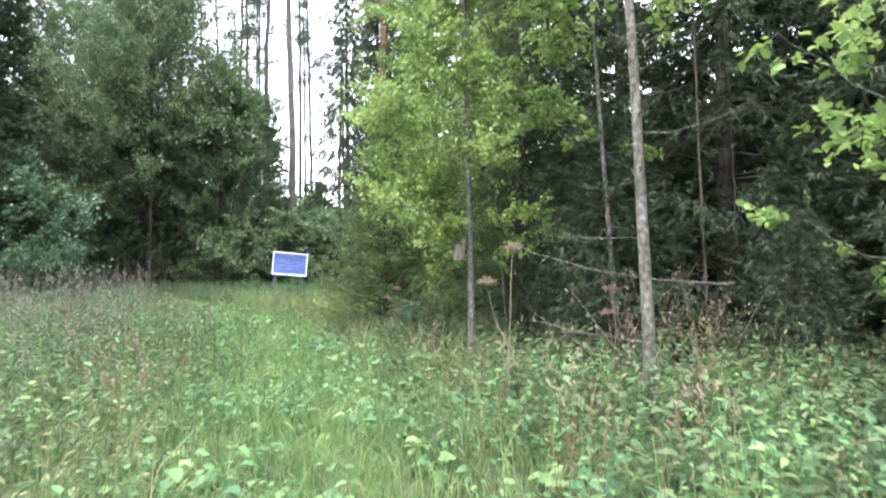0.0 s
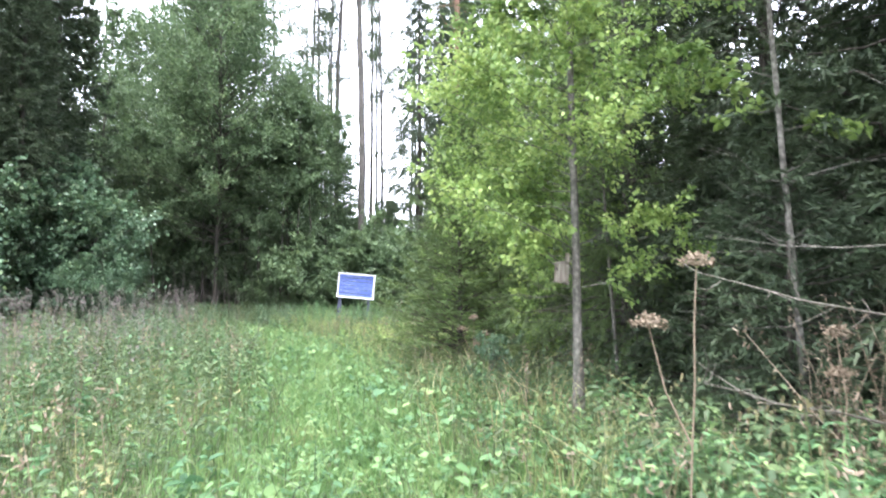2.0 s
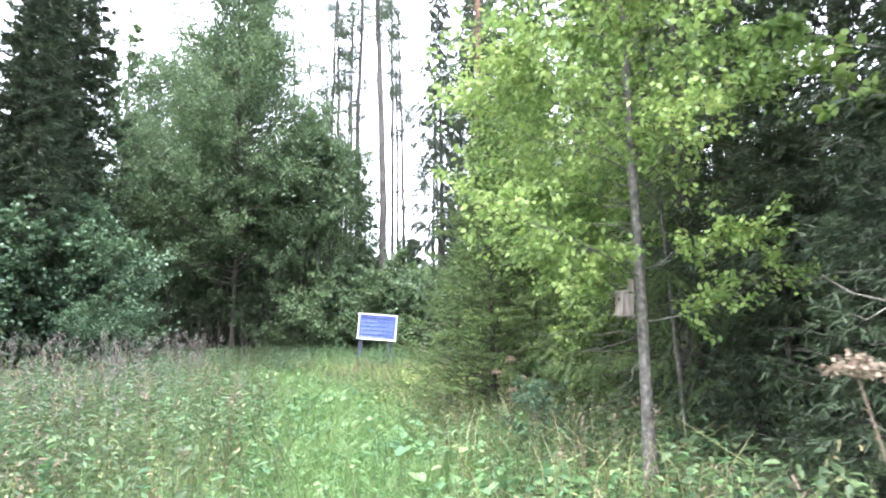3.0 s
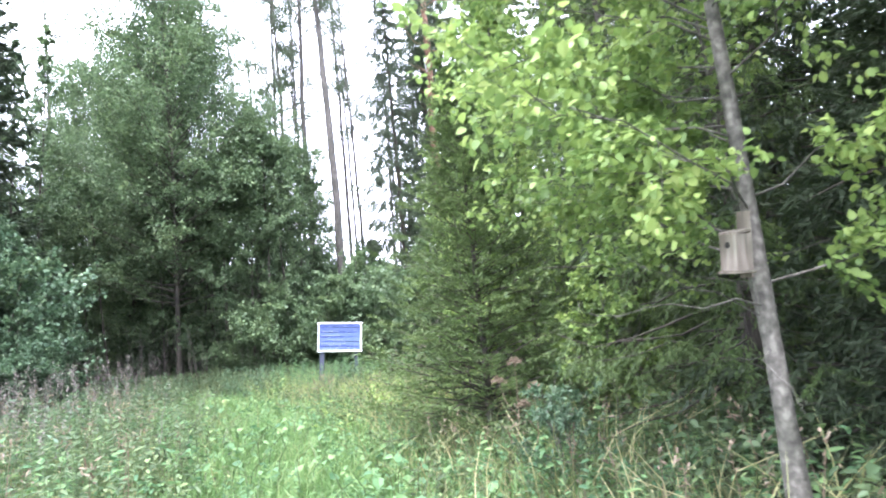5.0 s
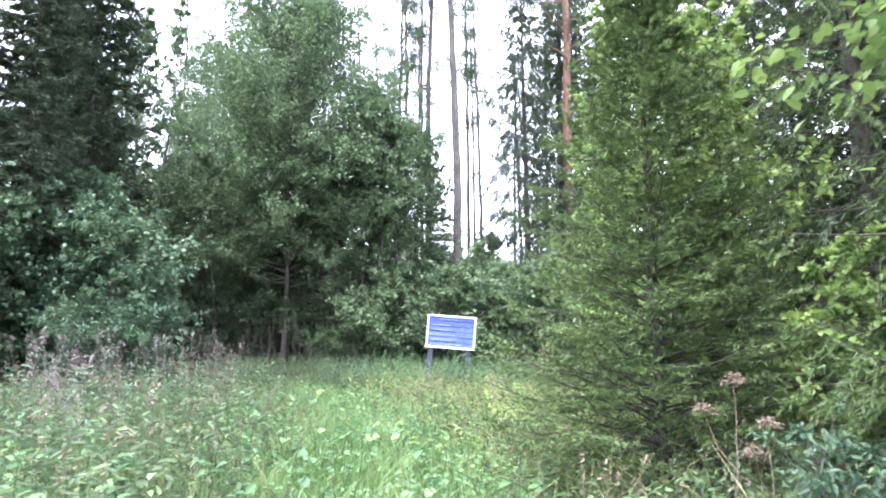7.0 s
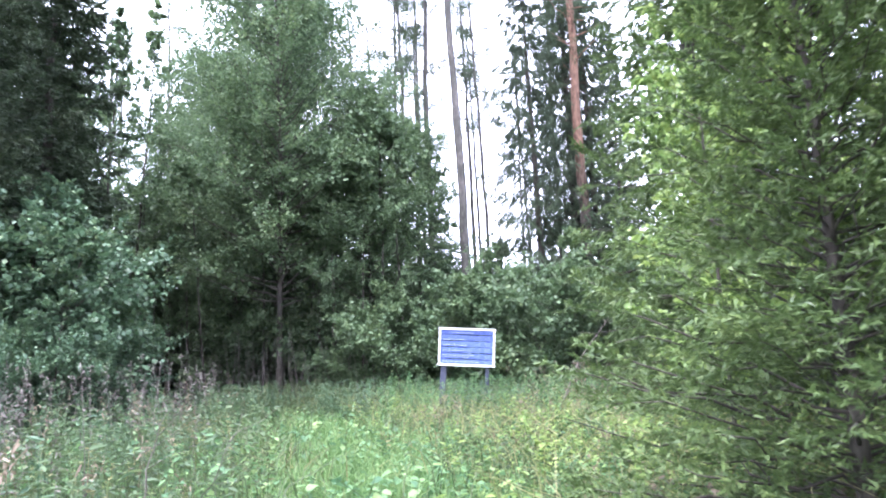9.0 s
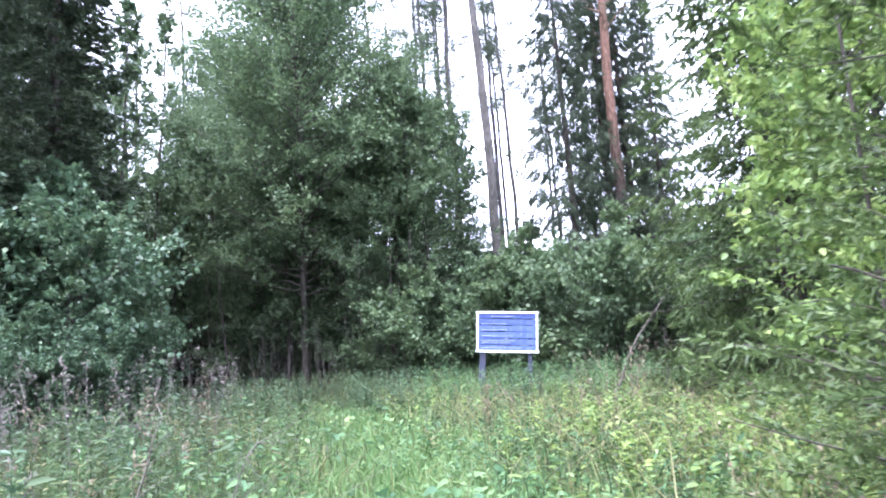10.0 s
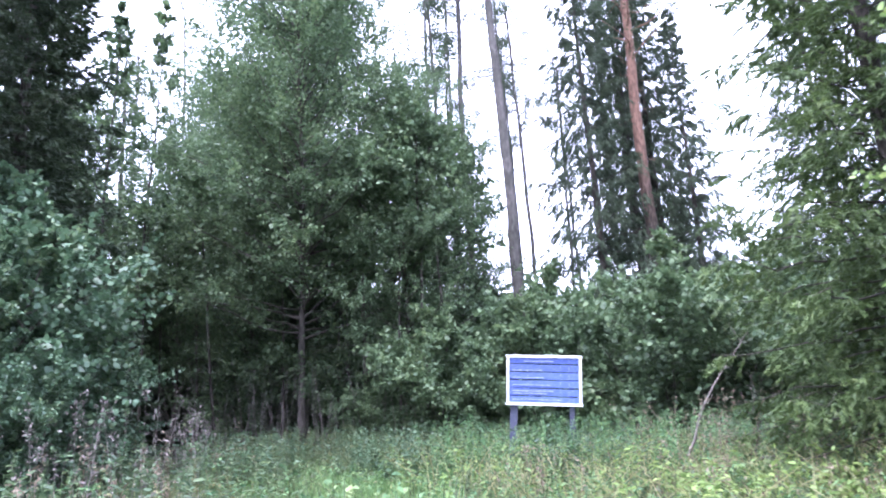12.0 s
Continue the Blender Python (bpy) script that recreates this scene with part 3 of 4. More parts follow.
stalks(420, 0.8, 0.09, 14, lambda x, y: 1.0 + 0 * x, "board_weeds", "tall green weeds grown up round the posts", HERB, 0.4, 8, box=(-7.2, -2.2, 22.6, 24.6))
herbs(2000, 0.42, 0.10, 9, lambda x, y: 1.0 * (x > 1.3 - 0.1 * y) * (y < 14) * np.clip(1.4 - (x - 1) / 5, 0, 1) * tuft(x, y, 1.2), "wood_edge_herbs", "green leafy undergrowth at foot of the trees", LEAF_MID, 0.55, (-0.3, 7, 3, 14))
stalks(75, 0.95, 0.06, 10, lambda x, y: 1.0 + 0 * x, "dry_brush", "tangled dry brown brush of withered tall stems", DRY, 0.4, 10, box=(1.75, 3.1, 6.3, 7.6), lean=0.3, stem=0.005)
stalks(2200, 0.75, 0.08, 10, lambda x, y: np.clip((y - 23) / 2, 0, 1) * np.clip((x + 13) / 2, 0, 1) * np.clip((1 - x) / 2, 0, 1), "far_weeds", "tall dull green weeds at the far edge", WEED, 0.35, box=(-13, 1, 22, 29))


# ---- notice board ----
def notice_board():
    """Weathered blue board of planks in a white frame, on two posts."""
    def paint(name, colours, wood, amount):
        def build(n, l, p):
            tc = n.new("ShaderNodeTexCoord")
            info = n.new("ShaderNodeObjectInfo")
            mp = n.new("ShaderNodeMapping")
            mp.inputs["Scale"].default_value = (3, 3, 26)
            l.new(tc.outputs["Object"], mp.inputs[0])
            nz = n.new("ShaderNodeTexNoise")
            nz.inputs["Scale"].default_value, nz.inputs["Detail"].default_value = 2.5, 6
            l.new(mp.outputs[0], nz.inputs["Vector"])
            r = ramp(n, [(0.3, colours[0]), (0.6, colours[1])])
            l.new(nz.outputs["Fac"], r.inputs[0])
            wear = ramp(n, [(amount, (0, 0, 0)), (amount + 0.06, (1, 1, 1))])
            big = n.new("ShaderNodeTexNoise")
            big.inputs["Scale"].default_value, big.inputs["Detail"].default_value = 7, 8
            l.new(mp.outputs[0], big.inputs["Vector"])
            l.new(big.outputs["Fac"], wear.inputs[0])
            mx = n.new("ShaderNodeMix")
            mx.data_type = "RGBA"
            l.new(wear.outputs[0], mx.inputs[0])
            l.new(r.outputs[0], mx.inputs[6])
            mx.inputs[7].default_value = (*wood, 1)
            hs = n.new("ShaderNodeHueSaturation")
            ad = n.new("ShaderNodeMath")
            ad.operation = "MULTIPLY_ADD"
            ad.inputs[1].default_value, ad.inputs[2].default_value = 0.3, 0.85
            l.new(info.outputs["Random"], ad.inputs[0])
            l.new(ad.outputs[0], hs.inputs["Value"])
            l.new(mx.outputs[2], hs.inputs["Color"])
            l.new(hs.outputs[0], p.inputs["Base Color"])
            p.inputs["Roughness"].default_value = 0.6
            b = n.new("ShaderNodeBump")
            b.inputs["Strength"].default_value, b.inputs["Distance"].default_value = 0.4, 0.004
            l.new(nz.outputs["Fac"], b.inputs["Height"])
            l.new(b.outputs[0], p.inputs["Normal"])
        return material(name, build)

    blue = paint("weathered_blue_paint", ((0.035, 0.066, 0.25), (0.075, 0.115, 0.35)), (0.3, 0.34, 0.45), 0.62)
    white = paint("weathered_white_paint", ((0.62, 0.64, 0.68), (0.8, 0.81, 0.83)), (0.4, 0.38, 0.36), 0.72)
    grey = paint("weathered_blue_grey_post", ((0.018, 0.022, 0.05), (0.045, 0.05, 0.085)), (0.12, 0.115, 0.12), 0.6)
    board = thing("notice_board", "weathered blue plank notice board with white frame on two posts", "notice board",
                  pose(*BOARD, 0, BOARD_LEAN, BOARD_TURN))

    def box(name, size, at, mat, label="", turn=0.0):
        bm = bmesh.new()
        bmesh.ops.create_cube(bm, size=1)
        bmesh.ops.scale(bm, vec=size, verts=bm.verts)
        bmesh.ops.bevel(bm, geom=bm.edges[:], offset=0.004, segments=2, affect="EDGES")
        me = bpy.data.meshes.new(name)
        bm.to_mesh(me)
        bm.free()
        me.materials.append(mat)
        ob = part(name, me, board, label)
        ob.matrix_basis = pose(*at, 0, turn, 0)
        return ob

    w, h, low = BOARD_W, BOARD_H, BOARD_LOW
    rows = 6
    for i in range(rows):
        box("plank", (w - 0.05, 0.022, (h - 0.03) / rows - 0.017), (0, rng.normal() * 0.002, low + 0.015 + (i + 0.5) * (h - 0.03) / rows), blue, "", rng.normal() * 0.25)
    for z in (low + 0.02, low + h - 0.02):
        box("frame_rail", (w + 0.03, 0.03, 0.04), (0, -0.024, z), white, "white painted frame rail")
    for x in (-w / 2 + 0.02, w / 2 - 0.02):
        box("frame_stile", (0.04, 0.03, h - 0.086), (x, -0.024, low + h / 2), white, "white painted frame stile")
    pale = paint("faded_white_lettering", ((0.25, 0.31, 0.55), (0.5, 0.55, 0.72)), (0.1, 0.15, 0.36), 0.5)
    step = (h - 0.03) / rows
    for row, u0, u1 in ((5.35, 0.2, 0.62), (4.2, 0.03, 0.45), (3.3, 0.03, 0.5), (2.4, 0.03, 0.55), (1.65, 0.03, 0.6), (1.35, 0.05, 0.5), (0.6, 0.03, 0.7)):
        u = u0
        while u < u1:
            n = rng.uniform(0.03, 0.1)
            box("lettering_bar", (n * w * 0.9, 0.003, 0.013), (-w / 2 + 0.05 + (u + n / 2) * (w - 0.1), -0.0165, low + 0.015 + row * step), pale, "faded white line of unreadable writing")
            u += n
    for x, a, thick in ((-w / 2 + 0.11, 1.5, 0.12), (w / 2 - 0.15, -1.0, 0.085)):
        box("post", (thick, 0.07, low + h * 0.9 + 0.35), (x, 0.055, (low + h * 0.9 - 0.35) / 2), grey, "dark weathered wooden post", a)
    return board


BOARD, BOARD_LEAN, BOARD_TURN = (-5.54, 23.95, -0.16), 5.0, 8.0
BOARD_W, BOARD_H, BOARD_LOW = 1.2, 0.8, 1.15
notice_board()

# ---- trees beside the path ----
rng = np.random.default_rng(21)
broadleaf("alder_tree", "slim grey-barked alder with bare lower twigs", spot(1.63, 5.3), 10.0, 3.1, 1.6, 26, 9, 24, 0.07, 0.05, LEAF_LIGHT, BARK_GREY, lean=(-0.4, 0.2), bare=9)
broadleaf("aspen_tree", "slim tree with dense light green leaves beside path", spot(0.37, 8.78), 8.5, 1.35, 1.45, 90, 14, 42, 0.05, 0.048, LEAF_LIGHT, BARK_GREY, lean=(-0.1, 0.3), bare=4, side=2.4, shape=0.55, flat=0.35)
broadleaf("alder_tree", "thin grey sapling with a spray of pale leaves", spot(1.97, 7.6), 8.0, 2.4, 1.3, 26, 8, 20, 0.08, 0.03, LEAF_LIGHT, BARK_GREY, lean=(-0.5, 0), bare=8, side=3.4)
broadleaf("alder_sapling", "leafy sapling reaching pale rounded leaves over weeds", spot(2.75, 3.9), 3.4, 1.1, 1.15, 11, 6, 12, 0.075, 0.022, LEAF_LIGHT, BARK_GREY, side=2.9)
broadleaf("aspen_sapling", "slender sapling holding bright leaves out over the path", spot(1.0, 10.5), 4.8, 1.3, 1.35, 30, 9, 22, 0.06, 0.026, LEAF_LIGHT, BARK_GREY, lean=(-0.3, 0), side=3.3, shape=0.6, flat=0.35)
for x, y, h in ((2.9, 7.4, 7.0), (3.5, 8.0, 8.0)):
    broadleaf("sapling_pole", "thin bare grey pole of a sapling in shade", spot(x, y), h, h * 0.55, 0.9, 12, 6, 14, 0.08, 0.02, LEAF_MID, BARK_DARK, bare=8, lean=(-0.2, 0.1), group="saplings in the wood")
spruce("young_spruce", "dense young spruce with branches down to the grass", spot(-1.15, 13.5), 4.5, 1.5, 270, 22, 34, 0.045, 0.05, NEEDLE_YOUNG, 0.1, droop=0.1, wide=0.28, hang=0.05)
broadleaf("alder_sapling", "leafy green alder sapling grown through the spruce", spot(-0.5, 14.1), 4.6, 0.6, 0.95, 40, 8, 15, 0.065, 0.02, LEAF_LIGHT, BARK_DARK, shape=0.6)
broadleaf("rowan_sapling", "slim leafy sapling with bright leaves by young spruce", spot(-1.45, 15.3), 5.6, 0.9, 0.65, 40, 7, 14, 0.07, 0.018, LEAF_LIGHT, BARK_DARK, shape=0.6, wide=0.6, category="sapling")
broadleaf("alder_tree", "leafy light green alder behind the young spruce", spot(-0.6, 17.6), 8.2, 0.5, 1.4, 96, 11, 26, 0.08, 0.05, LEAF_LIGHT, BARK_GREY, shape=0.7)
broadleaf("willow_shrub", "low silvery grey-green willow shrub among weeds", spot(-0.45, 11.2), 0.85, 0.1, 0.45, 22, 6, 14, 0.055, 0.012, LEAF_BLUE, BARK_GREY, wide=0.35, stems=4, category="bush")
DROOPING = spruce("spruce_tree", "tall spruce with long drooping dull green branches", spot(1.4, 11.9), 13, 2.0, 280, 30, 46, 0.055, 0.14, NEEDLE_YOUNG, 0.4, 4, 0.4, wide=0.17, hang=0.95)
copy_thing(DROOPING, spot(0.8, 14.7, 130, 0.92))
spruce("spruce_tree", "tall dense spruce at the end of clearing", spot(-0.7, 21.8), 15, 2.3, 300, 28, 46, 0.085, 0.16, NEEDLE_YOUNG, 0.5, 6, 0.35, wide=0.26, hang=0.7)

broadleaf("hazel_bush", "leafy green hazel shrub between the spruces", spot(0.25, 12.9), 1.8, 0.3, 0.6, 34, 8, 18, 0.06, 0.02, LEAF_LIGHT, BARK_GREY, stems=3, category="bush")

# ---- the dark wood on the right ----
WOOD = spruce("spruce_tree", "tall dark spruce in the wood with dead lower twigs", spot(3.6, 8.6), 15, 2.3, 250, 20, 32, 0.11, 0.12, NEEDLE_DARK, 0.7, 18, 0.38, "spruces of the wood", wide=0.2, hang=0.5)
for x, y, a, s in ((2.9, 10.8, 40, 1.0), (5.2, 6.6, 100, 0.95), (4.6, 11.0, 200, 1.1), (6.6, 9.0, 310, 1.05), (5.0, 4.2, 150, 0.9), (2.6, 14.2, 260, 1.1), (1.6, 16.5, 20, 0.9), 
                   (8.8, 6.0, 330, 1.1), (1.6, 19.2, 130, 1.0), (3.4, 18, 190, 1.15), (9.0, 11.5, 60, 1.3), (7.2, 7.4, 15, 1.1), (6.8, 12.6, 220, 1.2), (7.0, 3.4, 120, 1.0)):
    copy_thing(WOOD, spot(x, y, a, s))

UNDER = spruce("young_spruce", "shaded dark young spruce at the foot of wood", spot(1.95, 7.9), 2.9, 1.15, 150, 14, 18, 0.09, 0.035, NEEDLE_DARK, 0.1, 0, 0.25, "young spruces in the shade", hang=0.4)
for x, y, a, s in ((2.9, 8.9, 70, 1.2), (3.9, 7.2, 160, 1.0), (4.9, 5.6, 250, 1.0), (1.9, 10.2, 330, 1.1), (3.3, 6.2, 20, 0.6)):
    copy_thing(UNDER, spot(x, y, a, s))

# ---- trees on the left ----
BUSH = broadleaf("bird_cherry_bush", "dense blue-green leafy bush reaching down to weeds", spot(-12.9, 19.8), 5.2, 0.3, 2.2, 90, 13, 28, 0.1, 0.05, LEAF_BLUE, BARK_DARK, fine=False, group="bushes on the edge", stems=4, category="bush", flat=0.35, thin=True, shape=0.75)
for x, y, a, s in ((-13.8, 17.0, 70, 1.1), (-14.7, 20.5, 200, 1.2), (-13.4, 14.0, 140, 1.1), (-11.3, 18.9, 260, 0.5), (-12.5, 21.6, 60, 0.6)):
    copy_thing(BUSH, spot(x, y, a, s))
LEFT = spruce("spruce_tree", "tall dark spruce above the leafy bushes", spot(-15.0, 22.5), 16, 2.4, 300, 24, 34, 0.13, 0.17, NEEDLE_DARK, 0.8, 10, 0.35, "spruces of the left edge", wide=0.28, hang=0.4)
for x, y, a, s in ((-16.0, 18.5, 90, 1.1), (-15.0, 14.5, 180, 1.0), (-17.4, 24, 250, 1.1), (-13.9, 19.6, 30, 0.8)):
    copy_thing(LEFT, spot(x, y, a, s))

broadleaf("birch_sapling", "slim tall leafy birch against the bright sky", spot(-17.5, 27.0), 13.0, 4.0, 1.5, 40, 8, 14, 0.13, 0.06, LEAF_MID, BARK_DARK, fine=False, lean=(0.6, 0), thin=True)
broadleaf("birch_sapling", "slender sparse birch beside the tall spruces", spot(-18.6, 29.5), 15.0, 3.0, 1.3, 44, 8, 14, 0.12, 0.06, LEAF_MID, BARK_DARK, fine=False, lean=(1.2, 0), thin=True)
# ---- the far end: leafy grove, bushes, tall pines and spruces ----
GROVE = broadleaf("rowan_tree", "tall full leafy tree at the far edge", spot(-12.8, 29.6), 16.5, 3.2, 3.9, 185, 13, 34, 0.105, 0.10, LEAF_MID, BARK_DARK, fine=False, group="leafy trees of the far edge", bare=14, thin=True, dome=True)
for x, y, a, s in ((-15.6, 31.6, 50, 0.68), (-14.4, 34.5, 120, 0.95), (-10.0, 30.6, 220, 0.62), (-19.5, 33, 300, 0.66), (-9.2, 33.4, 10, 0.58), (-22.5, 31, 80, 0.75), (-20.6, 37.5, 200, 0.95), (-18.4, 38.2, 270, 0.9)):
    copy_thing(GROVE, spot(x, y, a, s))
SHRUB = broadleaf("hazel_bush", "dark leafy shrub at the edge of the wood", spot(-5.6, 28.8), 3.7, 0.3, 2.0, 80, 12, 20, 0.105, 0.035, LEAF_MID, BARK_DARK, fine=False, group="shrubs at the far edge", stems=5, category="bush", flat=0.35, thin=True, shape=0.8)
for x, y, a, s in ((-8.0, 28.8, 40, 0.95), (-3.4, 28.0, 110, 1.15), (-7.2, 31.0, 170, 1.25), (-1.4, 27.4, 240, 1.0), (-9.6, 31.0, 300, 0.95), (-4.6, 31.5, 20, 1.1), (-2.0, 30.5, 200, 1.2), (0.4, 29.0, 130, 1.1),
                   (-11.4, 31.2, 15, 0.95), (-13.4, 31.8, 95, 1.1), (-15.4, 30.8, 175, 0.9), (-12.4, 33.4, 265, 1.3), (-14.6, 33.6, 330, 1.3), (-10.6, 29.6, 80, 0.55)):
    copy_thing(SHRUB, spot(x, y, a, s))
pine("pine_tree", "tall leaning pine with grey trunk against the sky", spot(-7.0, 32.2), 21, 15, 0.2, (-0.4, 0))
pine("pine_tree", "tall straight pine with bare grey trunk", spot(-9.9, 37.8), 23, 16, 0.17, (0.3, 0))
pine("pine_tree", "tall pine with orange-red upper bark", spot(-3.4, 35.2), 20, 12, 0.24, (0.3, 0), bark=BARK_PINE)
broadleaf("birch_sapling", "slim leafy birch beside the bare pines", spot(-8.6, 33.6), 9.5, 3.0, 1.3, 34, 8, 12, 0.14, 0.05, LEAF_MID, BARK_DARK, fine=False, thin=True)
END = spruce("spruce_tree", "tall dark spruce with hanging branches beside pine", spot(-4.6, 33.5), 18, 2.7, 190, 26, 54, 0.13, 0.17, NEEDLE_DARK, 1.5, 24, 0.5, "spruces of the far end", wide=0.13, hang=1.3)
for x, y, a, s in ((-1.9, 34.5, 200, 0.75), (-2.6, 36.8, 60, 1.1), (-3.6, 37.5, 140, 1.1), (3.2, 31.0, 250, 0.9), (3.0, 38.0, 320, 1.1)):
    copy_thing(END, spot(x, y, a, s))
SLIM = pine("pine_tree", "slim far pine trunk among leafy trees", spot(-11.5, 38.0), 20, 12, 0.11, (0.4, 0), "far slim pines", 13, 1.5)
for i in range(31):
    x = -30 + i * 0.86 + rng.normal() * 0.5
    copy_thing(SLIM, spot(x, 37 + rng.uniform(0, 8), rng.uniform(0, 360), rng.uniform(0.8, 1.1)))
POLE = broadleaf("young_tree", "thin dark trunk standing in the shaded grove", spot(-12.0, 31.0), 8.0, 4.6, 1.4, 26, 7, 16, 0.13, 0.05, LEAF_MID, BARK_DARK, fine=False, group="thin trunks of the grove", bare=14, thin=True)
for i in range(26):
    x = -19.5 + i * 0.42 + rng.normal() * 0.25
    copy_thing(POLE, spot(x, 29.0 + rng.uniform(0, 5.5), rng.uniform(0, 360), rng.uniform(0.8, 1.25), tilt=rng.normal() * 2))
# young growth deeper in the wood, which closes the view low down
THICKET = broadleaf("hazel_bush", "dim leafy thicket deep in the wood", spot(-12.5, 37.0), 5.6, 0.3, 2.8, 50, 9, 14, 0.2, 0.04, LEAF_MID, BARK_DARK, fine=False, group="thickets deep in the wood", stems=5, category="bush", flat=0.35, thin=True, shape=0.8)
for i in range(18):
    copy_thing(THICKET, spot(-29 + i * 2.0 + rng.normal() * 0.3, 38 + rng.uniform(-2, 4), rng.uniform(0, 360), rng.uniform(0.9, 1.2)))
DEEP = spruce("spruce_tree", "dim distant spruce deep in the wood", spot(-20, 47), 10, 2.4, 130, 12, 10, 0.3, 0.12, NEEDLE_DARK, 0.4, 0, 0.35, "distant spruces", hang=0.4)
for i in range(15):
    x = -34 + i * 3.2 + rng.normal() * 0.6
    copy_thing(DEEP, spot(x, 46 + rng.uniform(-2, 4), rng.uniform(0, 360), rng.uniform(0.55, 0.75) if -12 < x < -3 else rng.uniform(0.8, 1.2)))


# ---- woods all round, which close the view behind the trees ----
def far_woods(name, label, n, x0, x1, y0, y1, high, size, mat):
    p = np.column_stack([rng.uniform(x0, x1, n), rng.uniform(y0, y1, n), np.zeros(n)])
    top = high * (0.72 + 0.28 * np.sin(p[:, 0] * 0.9 + p[:, 1] * 1.1) * np.cos(p[:, 0] * 0.35 - p[:, 1] * 0.6))
    p[:, 2] = rise(p[:, 0], p[:, 1]) + top * rng.uniform(0, 1, n) ** 1.2
    way = rng.normal(size=p.shape) + [0, 0, -0.4]
    ln = size * rng.uniform(0.5, 1.3, n)
    me = quads_mesh(name, *blades(p, way, np.array([0, 0, 1.0]) + rng.normal(size=p.shape) * 0.6, ln, ln * 0.4, False), mat)
    tagged(new(name, me), label, "far woods", kind="stuff")


far_woods("far_woods", "dim far wood beyond the grove", 42000, -50, 30, 52, 58, 7.5, 0.75, NEEDLE_DARK)
far_woods("far_woods", "dark dense wood behind the spruces", 30000, 11.5, 14.5, -4, 45, 13, 0.7, NEEDLE_DARK)
far_woods("far_woods", "dark dense wood behind the leafy bushes", 26000, -24, -20.5, 4, 50, 9, 0.7, NEEDLE_DARK)


# ---- small things ----
def birdhouse(place):
    """A small weathered wooden nest box with a sloping lid, nailed to the trunk."""
    house = thing("birdhouse", "small weathered grey wooden nest box on the trunk", "birdhouse", place)
    old = bark_material("weathered_grey_board", [(0.11, 0.09, 0.07), (0.2, 0.17, 0.14), (0.3, 0.265, 0.22)], 25, 0.12, bump=0.3)

    def box(name, size, at, tilt=0.0):
        bm = bmesh.new()
        bmesh.ops.create_cube(bm, size=1)
        bmesh.ops.scale(bm, vec=size, verts=bm.verts)
        bmesh.ops.bevel(bm, geom=bm.edges[:], offset=0.003, segments=1, affect="EDGES")
        me = bpy.data.meshes.new(name)
        bm.to_mesh(me)
        bm.free()
        me.materials.append(old)
        part(name, me, house).matrix_basis = pose(*at, tilt, 0, 0)

    box("front_board", (0.15, 0.018, 0.25), (0, -0.075, 0))
    box("back_board", (0.11, 0.018, 0.46), (0, 0.077, 0.05))
    for x in (-0.066, 0.066):
        box("side_board", (0.018, 0.13, 0.25), (x, 0, 0))
    box("base_board", (0.165, 0.19, 0.018), (0, -0.01, -0.136))
    box("lid", (0.16, 0.15, 0.018), (0, -0.012, 0.14), 8)
    # no opening is cut: a near-black disc paints the shade inside the hole
    dark = bark_material("hole_shade", [(0.01, 0.009, 0.008), (0.02, 0.018, 0.015)])
    bm = bmesh.new()
    bmesh.ops.create_circle(bm, cap_ends=True, radius=0.022, segments=12, matrix=pose(0, -0.086, 0.05, 90))
    me = bpy.data.meshes.new("entrance_hole")
    bm.to_mesh(me)
    bm.free()
    me.materials.append(dark)
    part("entrance_hole", me, house, "dark disc painted as the shade of an entrance hole")


birdhouse(pose(0.21, 8.66, 1.56, 0, 6, -62) @ Matrix.Scale(0.66, 4))


def dry_umbel(place, height, label):
    """A withered umbel plant: hollow stem, side stalk, rayed heads of brown seeds."""
    plant = thing("dry_umbel_plant", label, "dry plant", place)
    top = np.array([0.08, 0.02, height])
    stem = wander((0, 0, 0), top, 7, 0.04)
    side_top = stem[3] + np.array([-0.16, 0.03, height * 0.32])
    for name, line, r in (("stem", stem, 0.006), ("side_stem", np.stack([stem[3], (stem[3] + side_top) / 2 + [-0.02, 0, -0.02], side_top]), 0.005)):
        part(name, quads_mesh(name, *tube(line, r * (1 - 0.5 * np.linspace(0, 1, len(line))), 6), DRY), plant)
        end = line[-1]
        rays, tips = [], []
        for k in range(16):
            a, e = k * 2.4, 0.25 + 0.75 * ((k + 0.5) / 16)
            tip = end + np.array([math.cos(a) * (1.1 - e), math.sin(a) * (1.1 - e), e * 0.55]) * 0.085
            rays.append(tube(np.stack([end, tip]), [0.002, 0.0015], 3))
            tips.append(tip + rng.normal(size=(12, 3)) * 0.009)
        tips = np.concatenate(tips)
        size = np.full(len(tips), 0.012)
        rays.append(strips(tips, tips + rng.normal(size=tips.shape) * 0.009, size * 0.3, size * 0.4))
        tagged(part("seed_head", quads_mesh("seed_head", *join(rays), DRY), plant, "brown rayed seed head"), kind="stuff")


dry_umbel(spot(0.45, 5.1), 1.5, "tall withered umbel plant with brown seed heads")
dry_umbel(spot(-0.88, 11.9), 1.0, "withered umbel plant beside the young spruce")
dry_umbel(spot(-0.66, 11.8, 60), 0.8, "short withered umbel plant under spruce branches")
dry_umbel(spot(1.5, 6.0, 70), 1.0, "withered umbel plant under the alders")


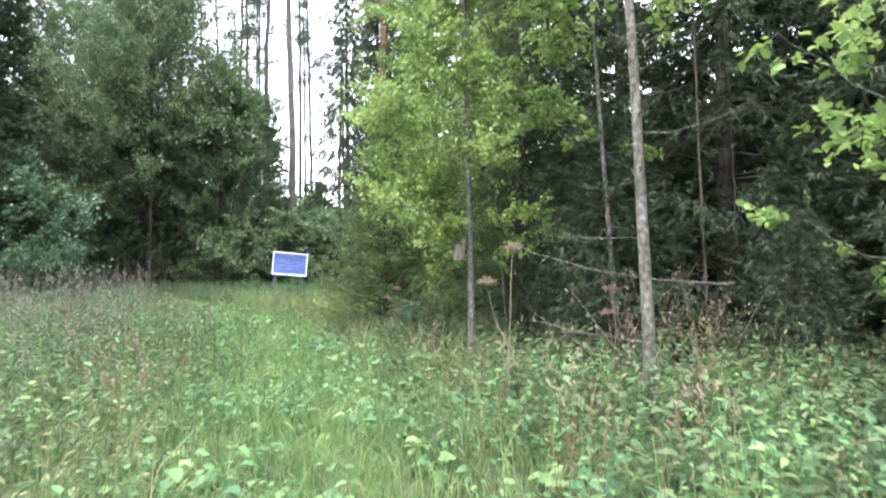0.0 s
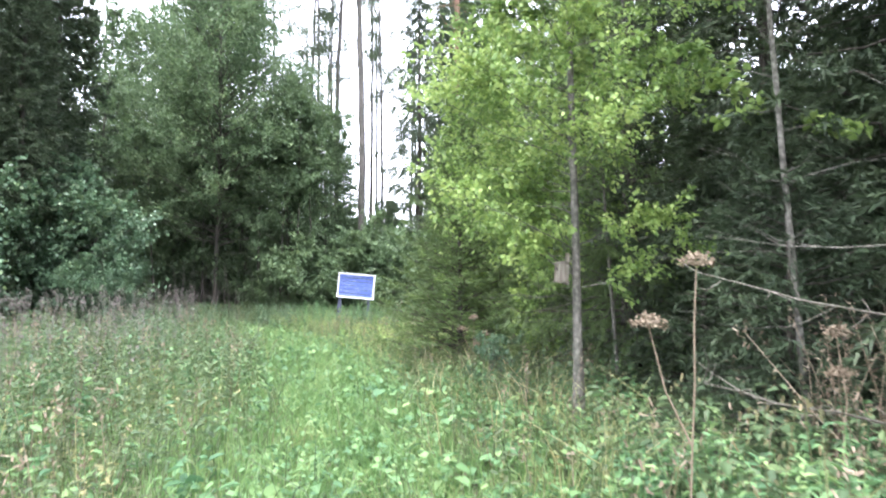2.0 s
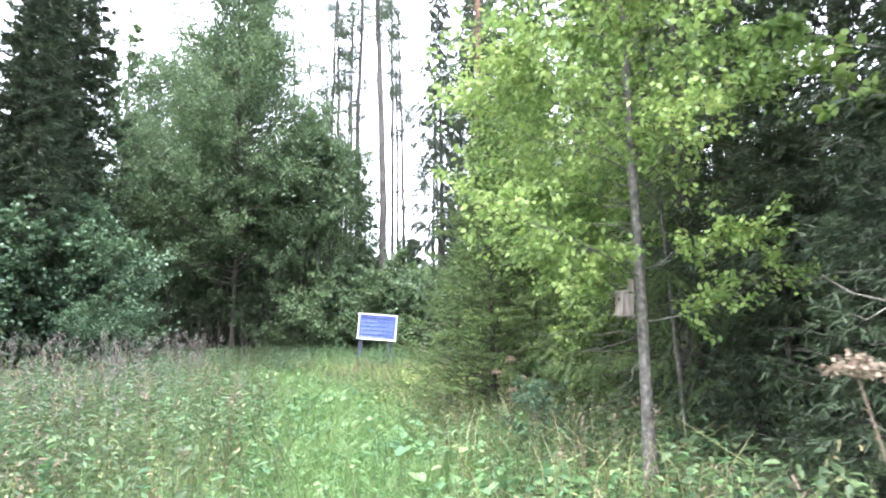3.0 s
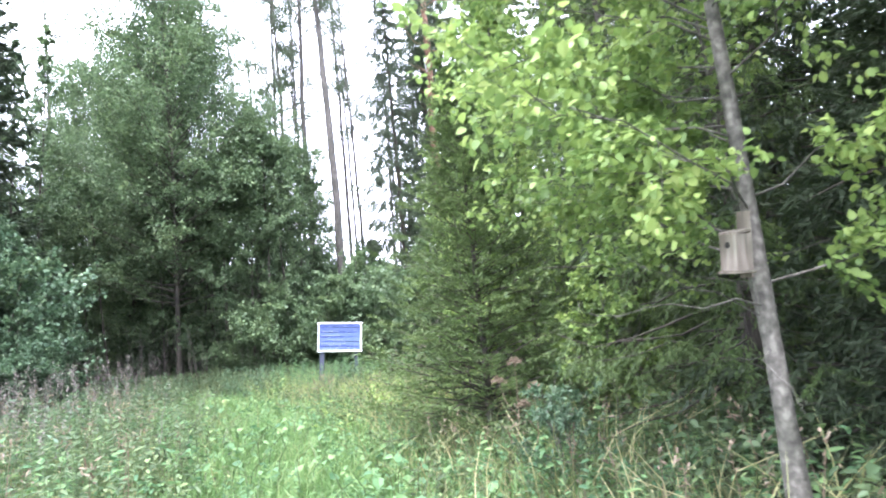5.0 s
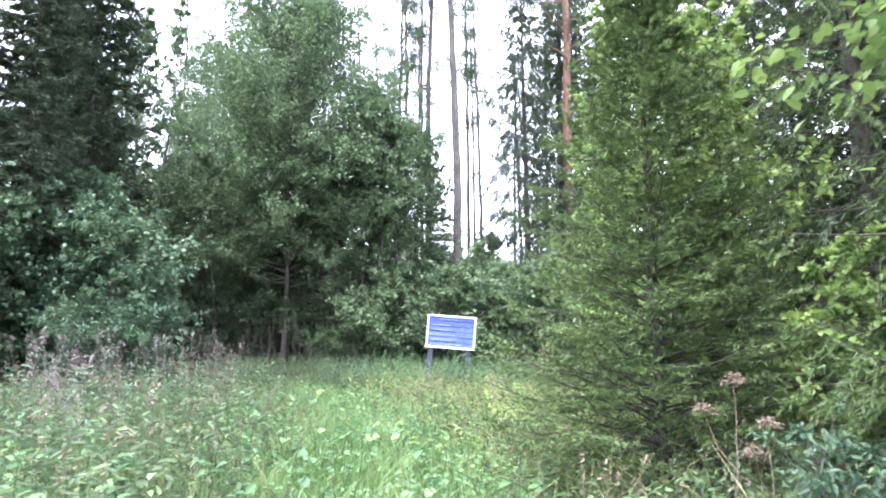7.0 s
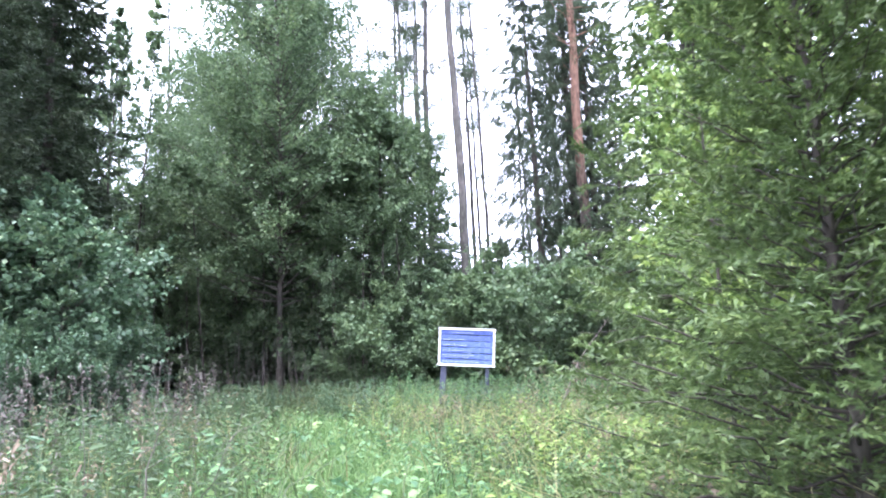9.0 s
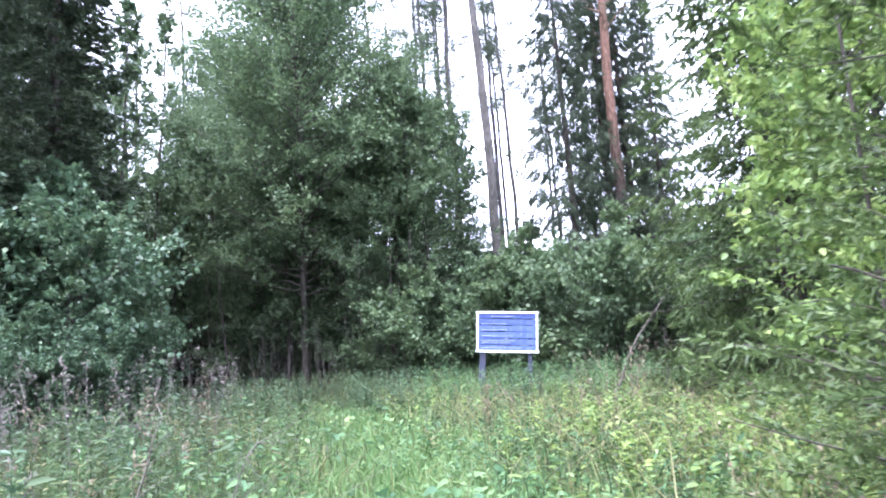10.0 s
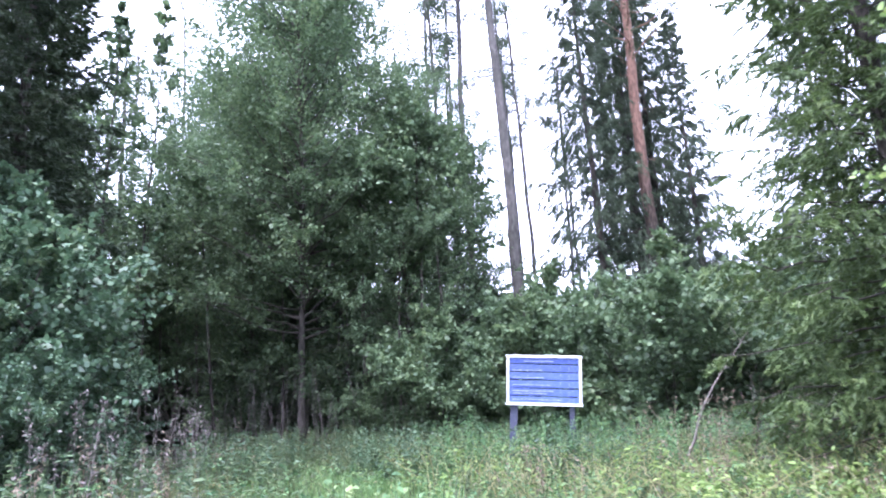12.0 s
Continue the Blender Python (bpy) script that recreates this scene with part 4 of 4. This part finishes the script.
def dead_branch(name, label, points, r):
    b = thing(name, label, "branch")
    line = np.concatenate([wander(points[i], points[i + 1], 6, 0.05)[(1 if i else 0):] for i in range(len(points) - 1)])
    n = len(line)
    wood = [tube(line, r * (1 - 0.8 * np.linspace(0, 1, n)), 6)]
    part("stem", quads_mesh("stem", *join(wood), BARK_DEAD), b)
    for k in range(2, n):
        for _ in range(2):
            e = line[k] + unit(rng.normal(size=3) + unit(line[k] - line[k - 1]) * 1.2) * rng.uniform(0.1, 0.35)
            twig = tube(np.stack([line[k], (line[k] + e) / 2 + rng.normal(size=3) * 0.02, e]), [r * 0.3, r * 0.2, r * 0.1], 3)
            part("twig", quads_mesh("twig", *twig, BARK_DEAD), b)


dead_branch("dead_branch", "bare grey dead branch leaning over the weeds", [(-3.6, 22.8, -0.15), (-3.1, 23.0, 0.9), (-2.35, 23.3, 1.85)], 0.025)
dead_branch("dead_branch", "bare grey dead branch fallen among dry weeds", [(-2.9, 22.2, 0.1), (-1.9, 22.5, 0.35), (-0.9, 22.3, 0.8)], 0.022)
dead_branch("dead_branch", "long bare grey branch stretched out of the wood", [(2.6, 6.9, 0.45), (1.7, 6.2, 0.72), (0.75, 5.9, 1.0)], 0.014)
dead_branch("dead_branch", "long thin bare branch among the alders", [(2.9, 6.8, 1.2), (2.0, 6.3, 1.25), (1.0, 6.2, 1.5)], 0.013)
dead_branch("dead_branch", "upright bare dead stick behind the weeds", [(-2.55, 22.5, -0.1), (-2.5, 22.5, 0.5), (-2.5, 22.45, 1.15)], 0.016)

dead_branch("dry_stalk", "pale bare withered stalk among the weeds", [(-5.1, 13.4, -0.1), (-5.05, 13.4, 0.5), (-4.98, 13.4, 0.95)], 0.009)
dead_branch("dry_stalk", "pale bare leaning stalk among the weeds", [(-5.0, 13.7, -0.1), (-4.85, 13.7, 0.4), (-4.6, 13.7, 0.85)], 0.008)


def stone(place, size):
    bm = bmesh.new()
    bmesh.ops.create_icosphere(bm, subdivisions=3, radius=1)
    for v in bm.verts:
        v.co *= 1 + 0.25 * noise.noise(v.co * 1.3)
        v.co = Vector((v.co.x * size, v.co.y * size * 0.8, v.co.z * size * 0.5))
    me = bpy.data.meshes.new("stone")
    bm.to_mesh(me)
    bm.free()
    me.materials.append(bark_material("pale_stone", [(0.2, 0.19, 0.18), (0.34, 0.33, 0.31), (0.45, 0.43, 0.4)], 20, 1.0))
    ob = new("stone", me)
    ob.matrix_basis = place
    tagged(ob, "pale grey stone lying among weeds under trees", "stone")


stone(spot(0.95, 7.3, 20, sink=-0.05), 0.1)
